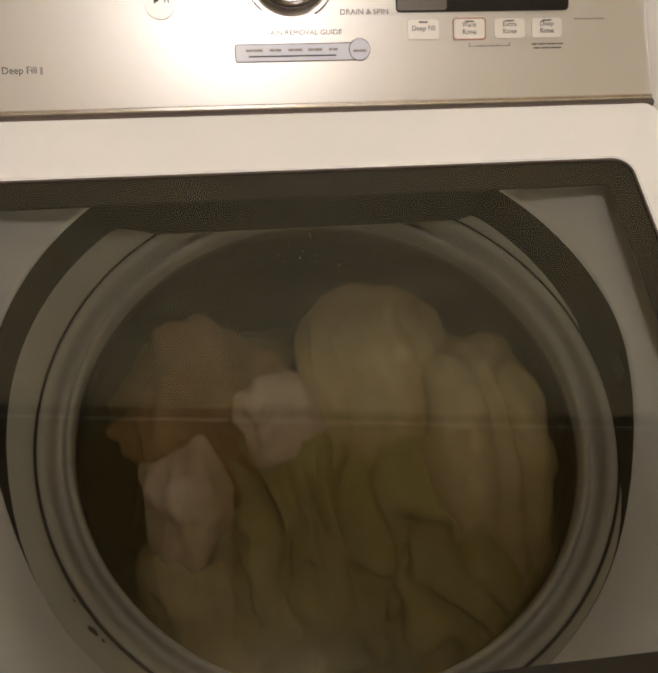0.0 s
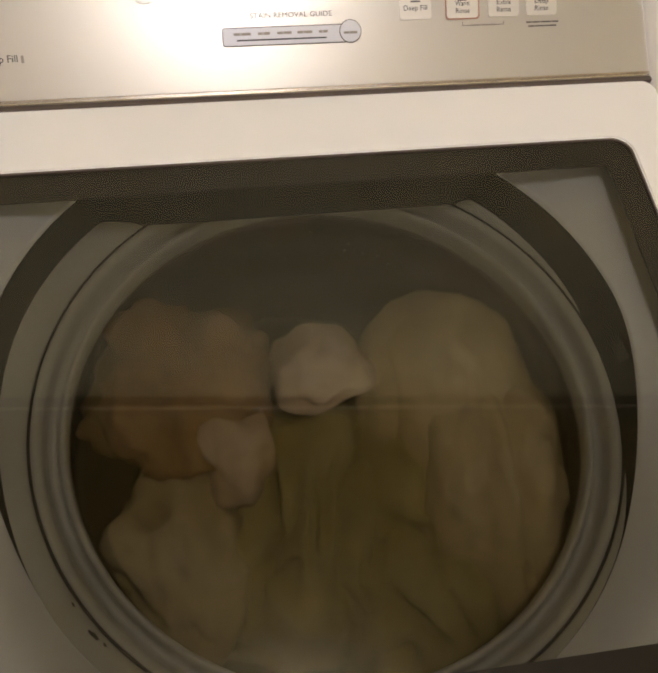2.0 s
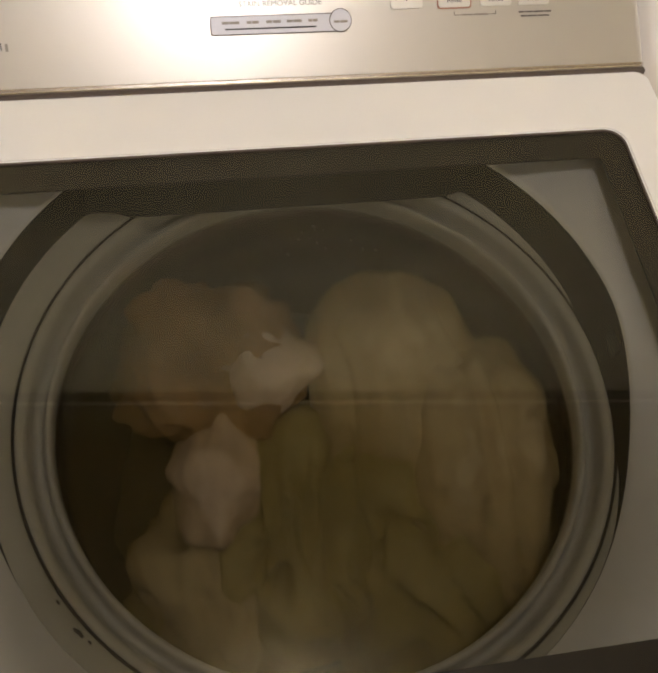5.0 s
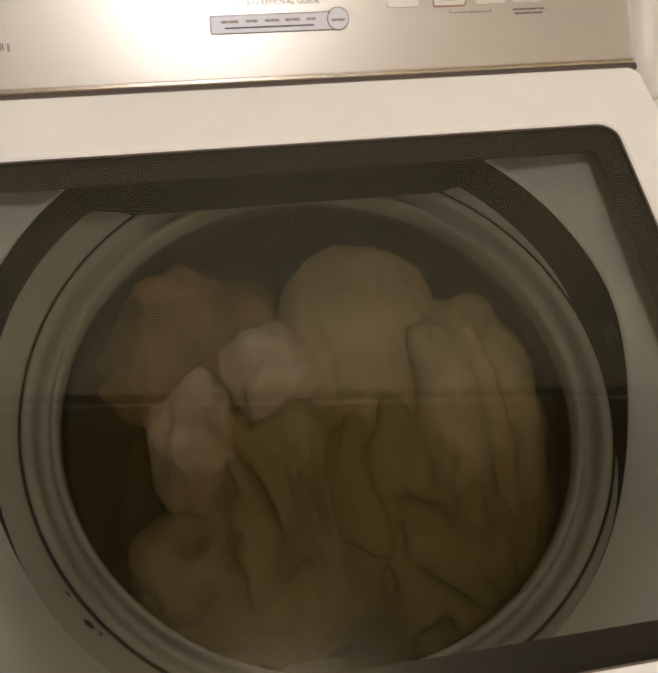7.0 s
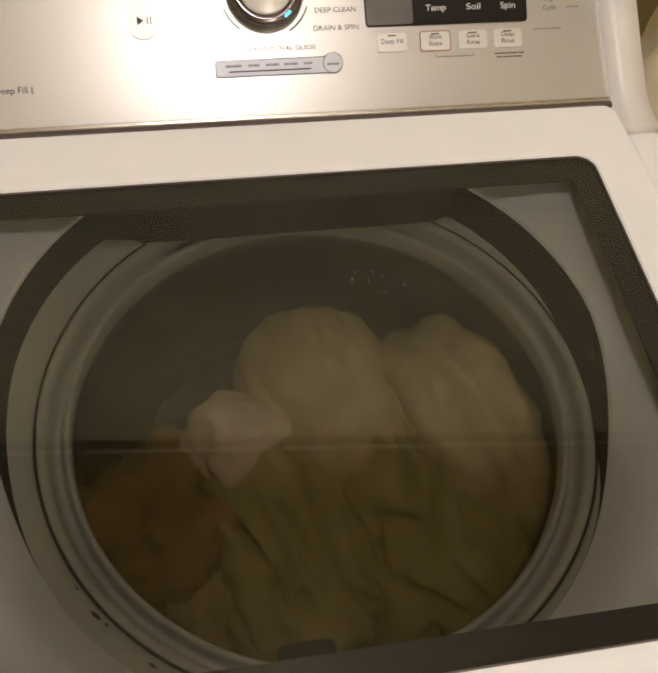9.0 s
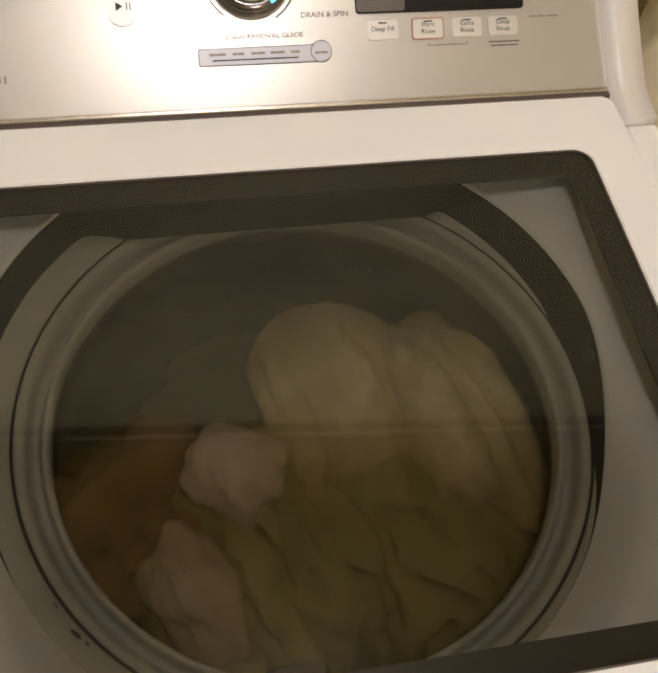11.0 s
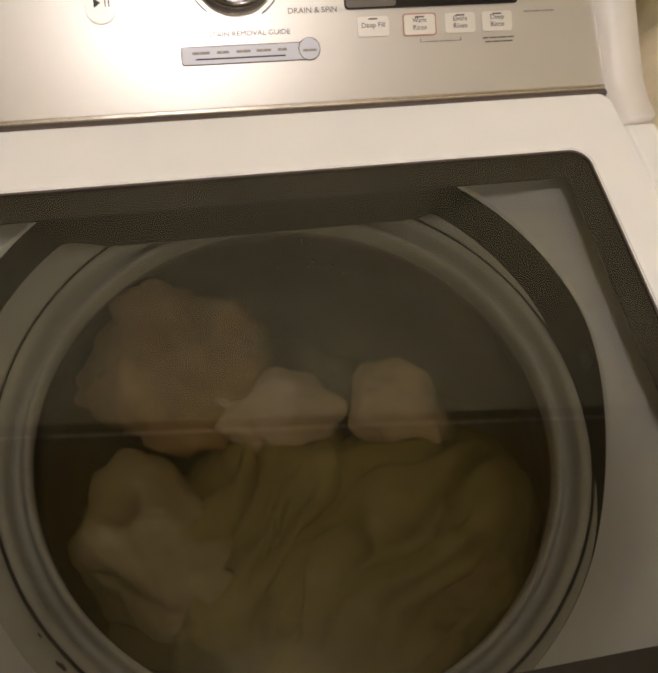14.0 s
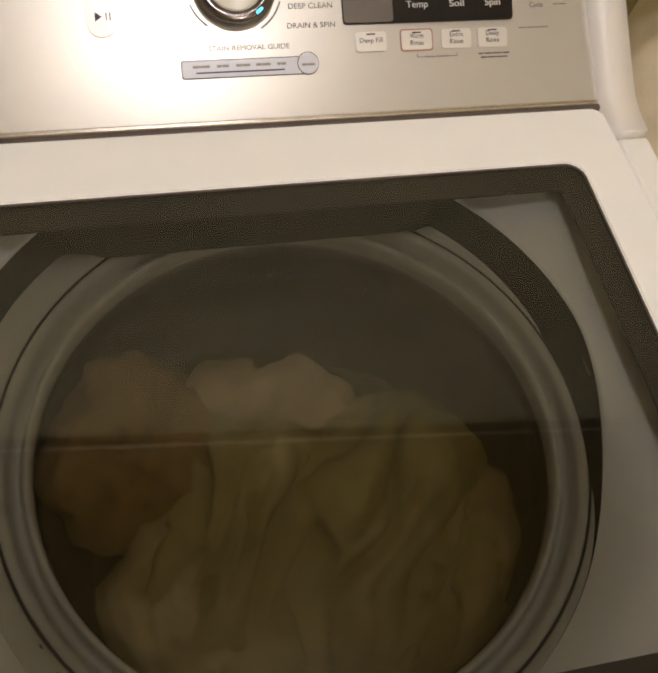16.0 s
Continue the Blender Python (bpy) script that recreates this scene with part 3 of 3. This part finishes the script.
# colour of the filler bundle: the dim depth is put into it
DIM_FILL = cloth("dimmed_filler_cotton", (0.10, 0.085, 0.045))

bulb = laundry("cream_sheet", "ballooning wet cream cotton sheet afloat in the water", CREAM, 0.082, 0.086, 0.038, 1, creases=6, width=0.08, depth=0.16,
               lump=0.13, crumple=0.02, tail=2.1, sub=6, fan=0.3)
drape = laundry("sunken_sheet", "long folds of wet cotton sheet under water, dimmed in colour", CREAM_DIM, 0.120, 0.155, 0.062, 2, creases=7, width=0.075, depth=0.34, lump=0.13,
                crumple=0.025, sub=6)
lobe = laundry("sunken_lobe", "crumpled lobe of wet cloth under water, dimmed in colour", CREAM_DIM, 0.090, 0.122, 0.062, 3, creases=6, width=0.075, depth=0.38, lump=0.2,
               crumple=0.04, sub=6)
towel = laundry("tan_towel", "wet tan towel floating in the wash water", TAN, 0.078, 0.086, 0.046, 4, creases=6, width=0.10, depth=0.24, lump=0.42, crumple=0.10)
pale = laundry("pale_cloth", "pinkish white wet cloth bundle at the surface", PINK, 0.047, 0.042, 0.026, 5, creases=3, width=0.09, depth=0.12, lump=0.34, crumple=0.03)
scrap = laundry("white_sock", "crumpled off-white wet sock at the surface", PINK, 0.037, 0.056, 0.025, 6, creases=3, width=0.1, depth=0.14, lump=0.4, crumple=0.03)
murk = laundry("grey_white_shirt", "off-white wet shirt deep in cloudy water", GREY, 0.056, 0.080, 0.042, 7, creases=4, width=0.1, depth=0.2, lump=0.3,
               crumple=0.05, dent=(-0.15, 0.45, 0.88))
side = laundry("cream_pillowcase", "wet cream pillowcase beside the sheet", CREAM, 0.072, 0.100, 0.050, 8, creases=5, width=0.08, depth=0.28, lump=0.22,
               crumple=0.05, tail=0.5)
# added lump that fills the front, in the same dimmed colour
front = laundry("front_filler", "wet cloth filling the front, deep in cloudy water, dimmed in colour", CREAM_DIM, 0.15, 0.07, 0.045, 10, creases=5, width=0.09, depth=0.2, lump=0.25, crumple=0.04)
# added filler below the laundry, its dark colour stands for dim depth
bottom = laundry("basket_filler", "added filler bundle at the bottom of the basket, coloured dark for depth", DIM_FILL, 0.17, 0.17, 0.05, 9, creases=8, width=0.1, depth=0.2, lump=0.2, crumple=0.05)
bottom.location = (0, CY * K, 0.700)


# ---- beside the machine: a canvas bag on a low cabinet ----
def canvas_bag():
    root = tagged(new("canvas_bag"), "beige canvas laundry bag with dark brown opening beside the machine", "bag")
    root.location = (0.612, 0.14, 0.0)
    bm = bmesh.new()
    bmesh.ops.create_icosphere(bm, subdivisions=5, radius=1.0)
    for v in bm.verts:
        p = v.co.copy()
        c = noise.noise(Vector((p.x * 3, p.y * 3, p.z * 1.2))) * 0.16 - 0.12 * (1 - min(1, abs(noise.noise(p * 4)) * 2.5)) ** 2
        z = p.z if p.z > -0.9 else -0.9
        v.co = Vector((p.x * 0.235 * (1 + c), p.y * 0.26 * (1 + c), 0.522 + z * 0.58 * (1 + 0.3 * c * (p.z > 0))))
    part("bag", bm, BEIGE_BAG, root)
    part("bag_opening", lathe([(0.0, 0.0), (0.045, 0.004), (0.055, 0.012), (0.05, 0.022), (0.038, 0.014), (0.0, 0.01)], 40), BROWN, root, "dark brown opening",
         True, pose(-0.135, 0.13, 1.005, 20, -46, 0))


canvas_bag()


# ---- bubbles on the water, one cluster for glints on cloth ----
BUBBLE = mat("soap_bubble_film", (0.20, 0.18, 0.15), 0.06, vary=0.02, bump=0.0, spec=0.9)


def bubble_cluster(seed, count, spread):
    rnd = random.Random(seed)
    root = tagged(new("bubble_cluster"), "few small soap bubbles on the wash water; one cluster stands for glints on cloth", "bubbles", group="bubbles on the water")
    for i in range(count):
        r = rnd.uniform(0.0007, 0.0019)
        prof = [(r * math.cos(radians(a)), r * 0.8 * math.sin(radians(a))) for a in range(0, 91, 15)]
        part("bubble", lathe(prof, 10), BUBBLE, root, at=pose(rnd.uniform(-spread, spread), rnd.uniform(-spread, spread) * 0.7, 0))
    return root


foam_a = bubble_cluster(1, 6, 0.010)
foam_b = bubble_cluster(2, 4, 0.016)
# this cluster stands for bright glints on the wet cloth
glint_foam = bubble_cluster(3, 4, 0.03)
foam_d = bubble_cluster(5, 9, 0.022)


def motions():
    def carry(thing, rows, tilt=0.0):
        walk(thing, [(t, pose(x, y, z, tilt * math.sin(2.1 * t), tilt * math.cos(1.7 * t), rz)) for t, x, y, z, rz in rows])

    carry(bulb, [
        (0.0, 0.063, -0.107, 0.804, 0), (0.5, 0.050, -0.098, 0.804, 4), (1.0, 0.051, -0.100, 0.804, 2), (1.5, 0.085, -0.104, 0.804, -4),
        (2.0, 0.119, -0.132, 0.804, -10), (2.5, 0.129, -0.150, 0.804, -18), (3.0, 0.138, -0.145, 0.804, -24), (3.5, 0.124, -0.129, 0.804, -16),
        (4.0, 0.096, -0.101, 0.804, -4), (4.2, 0.070, -0.095, 0.804, 0), (5.2, 0.092, -0.121, 0.804, -4), (6.3, 0.134, -0.145, 0.804, -14),
        (6.5, 0.112, -0.139, 0.804, -8), (7.0, 0.064, -0.094, 0.804, 2), (7.3, 0.039, -0.084, 0.804, 8), (7.6, 0.021, -0.088, 0.804, 12),
        (8.0, 0.013, -0.103, 0.804, 16), (8.3, 0.012, -0.126, 0.804, 18), (8.6, 0.002, -0.115, 0.804, 16), (9.0, 0.016, -0.127, 0.804, 12),
        (9.2, 0.033, -0.128, 0.804, 8), (10.2, 0.047, -0.128, 0.804, 10), (11.3, 0.041, -0.123, 0.804, 12), (11.6, 0.033, -0.121, 0.804, 14),
        (12.0, 0.022, -0.115, 0.804, 10), (12.5, 0.087, -0.129, 0.804, -4), (13.0, 0.141, -0.173, 0.785, -24), (13.5, 0.134, -0.219, 0.757, -40),
        (14.0, 0.115, -0.254, 0.746, -56), (14.5, 0.112, -0.259, 0.746, -62), (14.8, 0.116, -0.253, 0.749, -56), (15.2, 0.115, -0.222, 0.755, -44),
        (15.6, 0.106, -0.206, 0.757, -34), (16.0, 0.100, -0.202, 0.759, -28),
    ], 5)
    carry(drape, [
        (0.0, 0.096, -0.236, 0.764, 2), (1.0, 0.091, -0.234, 0.764, 4), (1.5, 0.098, -0.243, 0.764, 0), (2.0, 0.092, -0.252, 0.764, -14),
        (2.5, 0.081, -0.262, 0.764, -26), (3.0, 0.081, -0.263, 0.764, -34), (3.5, 0.085, -0.259, 0.764, -30), (4.0, 0.094, -0.245, 0.764, -6),
        (4.2, 0.088, -0.240, 0.764, 0), (5.2, 0.093, -0.251, 0.764, -10), (6.3, 0.092, -0.252, 0.764, -24), (6.5, 0.092, -0.252, 0.764, -18),
        (7.0, 0.098, -0.235, 0.764, 0), (7.6, 0.095, -0.245, 0.764, 8), (8.3, 0.087, -0.233, 0.764, 14), (9.0, 0.087, -0.237, 0.764, 4),
        (10.2, 0.096, -0.234, 0.764, 6), (11.3, 0.091, -0.233, 0.764, 10), (12.0, 0.088, -0.218, 0.764, 6), (12.5, 0.091, -0.235, 0.764, -18),
        (13.0, 0.091, -0.254, 0.764, -44), (13.5, 0.083, -0.264, 0.764, -58), (14.0, 0.076, -0.271, 0.764, -66), (14.5, 0.071, -0.274, 0.764, -70),
        (15.2, 0.077, -0.265, 0.764, -58), (16.0, 0.057, -0.247, 0.764, -44),
    ], 4)
    carry(lobe, [
        (0.0, -0.027, -0.235, 0.769, 6), (0.5, -0.033, -0.223, 0.769, 4), (1.0, -0.030, -0.227, 0.769, 2), (1.5, -0.027, -0.232, 0.769, -2),
        (2.0, -0.017, -0.241, 0.769, -12), (2.5, -0.016, -0.252, 0.769, -20), (3.0, -0.011, -0.245, 0.769, -16), (3.5, -0.013, -0.244, 0.769, -10),
        (4.0, -0.031, -0.242, 0.769, 2), (5.2, -0.023, -0.246, 0.769, -6), (6.3, -0.007, -0.243, 0.769, -12), (7.0, -0.026, -0.243, 0.769, 6),
        (7.6, -0.042, -0.261, 0.769, 14), (8.3, -0.031, -0.270, 0.769, 26), (9.0, -0.036, -0.264, 0.769, 16), (10.2, -0.029, -0.255, 0.769, 16),
        (11.3, -0.026, -0.245, 0.769, 22), (12.0, -0.032, -0.232, 0.769, 14), (12.5, -0.032, -0.242, 0.769, -8), (13.0, -0.030, -0.237, 0.769, -24),
        (13.5, -0.027, -0.236, 0.769, -36), (14.0, -0.030, -0.241, 0.769, -40), (14.5, -0.025, -0.244, 0.769, -44), (15.2, -0.029, -0.234, 0.769, -36),
        (16.0, -0.048, -0.221, 0.769, -24),
    ], 5)
    carry(towel, [
        (0.0, -0.099, -0.131, 0.794, 0), (0.5, -0.116, -0.192, 0.794, -14), (1.0, -0.124, -0.186, 0.794, -18), (1.5, -0.121, -0.134, 0.794, -6),
        (2.0, -0.124, -0.114, 0.794, 8), (2.5, -0.059, -0.081, 0.794, 24), (3.0, -0.035, -0.087, 0.794, 36), (3.5, -0.044, -0.076, 0.794, 40),
        (4.0, -0.047, -0.085, 0.794, 24), (5.2, -0.090, -0.102, 0.794, 14), (6.5, -0.091, -0.110, 0.794, 0), (7.0, -0.094, -0.099, 0.794, 4),
        (7.5, -0.127, -0.137, 0.794, -6), (8.0, -0.143, -0.182, 0.777, -26), (8.5, -0.144, -0.228, 0.774, -35), (9.0, -0.141, -0.226, 0.771, -40),
        (10.2, -0.135, -0.231, 0.771, -38), (11.5, -0.142, -0.204, 0.775, -34), (12.0, -0.140, -0.205, 0.775, -36), (12.5, -0.149, -0.204, 0.775, -30),
        (13.0, -0.148, -0.163, 0.777, -20), (13.5, -0.123, -0.122, 0.775, -10), (14.0, -0.091, -0.075, 0.794, 4), (14.5, -0.081, -0.074, 0.794, 10),
        (15.0, -0.091, -0.111, 0.784, -2), (15.5, -0.140, -0.153, 0.777, -12), (16.0, -0.133, -0.132, 0.777, -16),
    ], 7)
    carry(pale, [
        (0.0, -0.030, -0.160, 0.812, 0), (0.5, -0.047, -0.168, 0.812, 10), (1.0, -0.050, -0.137, 0.812, 0), (1.5, -0.026, -0.115, 0.812, -10),
        (2.0, 0.007, -0.119, 0.812, -20), (2.5, 0.064, -0.112, 0.793, -30), (3.0, -0.046, -0.113, 0.779, -10), (3.5, -0.057, -0.120, 0.783, 10),
        (4.0, -0.068, -0.141, 0.798, 20), (5.2, -0.023, -0.118, 0.812, 0), (6.5, 0.008, -0.122, 0.812, -10), (7.0, -0.028, -0.133, 0.812, 0),
        (7.5, -0.051, -0.155, 0.812, 11), (8.0, -0.056, -0.191, 0.812, 24), (8.5, -0.076, -0.204, 0.812, 30), (9.0, -0.068, -0.176, 0.812, 16),
        (10.2, -0.058, -0.178, 0.812, 24), (11.5, -0.055, -0.214, 0.812, 34), (12.0, -0.083, -0.170, 0.812, 24), (12.5, -0.016, -0.118, 0.812, -10),
        (13.0, 0.081, -0.110, 0.812, -36), (13.5, 0.129, -0.140, 0.806, -50), (14.0, 0.105, -0.142, 0.791, -40), (14.5, 0.047, -0.143, 0.791, -30),
        (15.0, 0.069, -0.138, 0.791, -20), (15.5, 0.029, -0.116, 0.791, -9), (16.0, 0.021, -0.115, 0.784, -4),
    ], 12)
    carry(scrap, [
        (0.0, -0.116, -0.214, 0.811, 0), (0.5, -0.109, -0.259, 0.811, -10), (1.0, -0.067, -0.236, 0.811, -16), (1.5, -0.088, -0.227, 0.792, -10),
        (2.0, -0.078, -0.170, 0.801, 10), (2.5, -0.037, -0.164, 0.806, 20), (3.0, -0.087, -0.178, 0.799, 24), (3.5, -0.102, -0.192, 0.799, 20),
        (4.0, -0.096, -0.218, 0.805, 10), (5.2, -0.079, -0.203, 0.811, -6), (6.5, -0.075, -0.167, 0.811, -14), (7.0, -0.102, -0.179, 0.811, 0),
        (7.5, -0.106, -0.232, 0.811, 8), (8.0, -0.097, -0.277, 0.811, 20), (8.5, -0.121, -0.282, 0.772, 26), (9.0, -0.109, -0.275, 0.754, 30),
        (10.2, -0.106, -0.277, 0.782, 28), (11.5, -0.092, -0.296, 0.803, 24), (12.0, -0.083, -0.242, 0.782, 20), (12.5, -0.094, -0.162, 0.811, -20),
        (13.0, -0.043, -0.119, 0.811, -55), (13.5, 0.031, -0.109, 0.805, -75), (14.0, 0.002, -0.138, 0.798, -85), (14.5, 0.022, -0.090, 0.794, -85),
        (15.0, -0.012, -0.075, 0.794, -80), (15.5, -0.062, -0.086, 0.794, -78), (16.0, -0.047, -0.102, 0.785, -80),
    ], 14)
    carry(murk, [
        (0.0, -0.107, -0.289, 0.772, 0), (0.5, -0.105, -0.292, 0.767, 0), (1.0, -0.101, -0.296, 0.762, 0), (1.5, -0.111, -0.285, 0.767, 4),
        (2.0, -0.129, -0.262, 0.790, 10), (2.5, -0.119, -0.275, 0.798, 16), (3.0, -0.125, -0.245, 0.802, 22), (3.5, -0.132, -0.255, 0.800, 20),
        (4.0, -0.111, -0.270, 0.796, 10), (5.2, -0.102, -0.284, 0.772, 6), (6.5, -0.098, -0.298, 0.768, 1), (7.0, -0.107, -0.289, 0.767, 0),
        (7.5, -0.097, -0.299, 0.765, -3), (8.5, -0.089, -0.305, 0.761, -10), (9.0, -0.098, -0.298, 0.757, -10), (11.5, -0.092, -0.303, 0.764, -6),
        (12.5, -0.103, -0.293, 0.772, 0), (13.0, -0.122, -0.272, 0.781, 10), (13.5, -0.124, -0.265, 0.790, 18), (14.0, -0.124, -0.235, 0.790, 26),
        (14.5, -0.132, -0.256, 0.790, 22), (15.0, -0.115, -0.264, 0.780, 13), (15.5, -0.111, -0.275, 0.774, 8), (16.0, -0.111, -0.282, 0.772, 6),
    ], 6)
    carry(side, [
        (0.0, 0.141, -0.173, 0.798, 0), (1.0, 0.141, -0.180, 0.798, 0), (2.0, 0.139, -0.212, 0.798, -6), (3.0, 0.132, -0.236, 0.798, -14),
        (4.0, 0.141, -0.186, 0.798, -4), (5.2, 0.141, -0.201, 0.798, -6), (6.3, 0.137, -0.221, 0.798, -10), (7.0, 0.140, -0.166, 0.798, 4),
        (8.3, 0.135, -0.145, 0.798, 20), (9.0, 0.139, -0.162, 0.798, 18), (10.2, 0.139, -0.161, 0.798, 18), (11.3, 0.137, -0.152, 0.798, 18),
        (12.0, 0.137, -0.153, 0.798, 14), (12.5, 0.141, -0.195, 0.798, -6), (13.0, 0.130, -0.242, 0.779, -26), (14.0, 0.109, -0.277, 0.760, -44),
        (15.2, 0.113, -0.272, 0.760, -40), (16.0, 0.117, -0.266, 0.760, -30),
    ], 6)
    carry(foam_a, [
        (0.0, 0.005, -0.012, 0.851, 0), (0.5, 0.011, -0.012, 0.851, 0), (1.5, 0.036, -0.017, 0.851, 0), (3.0, 0.067, -0.024, 0.851, 0),
        (4.0, 0.055, -0.020, 0.851, 0), (5.2, 0.012, -0.013, 0.851, 0), (7.0, -0.010, -0.012, 0.851, 0), (8.3, 0.064, -0.043, 0.851, 0),
        (9.0, 0.068, -0.038, 0.851, 0), (10.2, 0.063, -0.028, 0.851, 0), (11.3, 0.052, -0.019, 0.851, 0), (12.5, 0.071, -0.027, 0.851, 0),
        (13.0, 0.090, -0.035, 0.851, 0), (14.5, 0.029, -0.014, 0.851, 0), (16.0, 0.017, -0.013, 0.851, 0),
    ], 0)
    carry(foam_b, [
        (0.0, 0.016, -0.013, 0.851, 0), (1.5, 0.052, -0.023, 0.851, 0), (3.0, 0.107, -0.045, 0.851, 0), (4.0, 0.083, -0.031, 0.851, 0),
        (6.3, 0.055, -0.020, 0.851, 0), (8.3, 0.090, -0.035, 0.851, 0), (9.0, 0.094, -0.041, 0.851, 0), (11.3, 0.068, -0.025, 0.851, 0),
        (12.5, 0.065, -0.036, 0.851, 0), (13.0, 0.077, -0.028, 0.851, 0), (14.5, 0.065, -0.024, 0.851, 0), (16.0, 0.077, -0.029, 0.851, 0),
    ], 0)
    carry(glint_foam, [
        (0.0, -0.063, -0.272, 0.851, 0), (1.5, -0.047, -0.185, 0.851, 0), (3.0, -0.105, -0.110, 0.851, 0), (4.0, -0.044, -0.110, 0.851, 0),
        (6.3, -0.051, -0.117, 0.851, 0), (8.3, -0.091, -0.267, 0.851, 0), (11.3, -0.114, -0.273, 0.851, 0), (13.0, -0.065, -0.144, 0.851, 0),
        (14.5, -0.111, -0.216, 0.851, 0), (16.0, -0.016, -0.116, 0.851, 0),
    ], 0)
    carry(foam_d, [
        (0.0, -0.003, -0.000, 0.851, 0), (1.5, 0.038, -0.027, 0.851, 0), (2.0, 0.002, -0.011, 0.851, 0), (3.5, 0.025, -0.018, 0.851, 0),
        (7.0, -0.004, -0.009, 0.851, 0), (9.0, 0.069, -0.045, 0.851, 0), (11.5, 0.049, -0.018, 0.851, 0), (12.5, 0.065, -0.036, 0.851, 0),
        (13.0, 0.059, -0.018, 0.851, 0), (14.5, 0.021, -0.003, 0.851, 0), (15.0, 0.021, -0.004, 0.851, 0), (16.0, 0.013, -0.004, 0.851, 0),
    ], 0)
    carry(front, [
        (0.0, -0.008, -0.299, 0.757, 0), (2.0, -0.016, -0.298, 0.757, -6), (3.0, -0.017, -0.298, 0.757, -10), (4.0, -0.021, -0.298, 0.757, -4),
        (7.0, -0.024, -0.297, 0.757, 4), (9.0, -0.006, -0.299, 0.757, 6), (11.3, -0.002, -0.300, 0.757, 4), (13.0, -0.017, -0.298, 0.757, -8),
        (14.5, -0.005, -0.299, 0.757, -12), (16.0, -0.000, -0.299, 0.757, -8),
    ], 3)


motions()
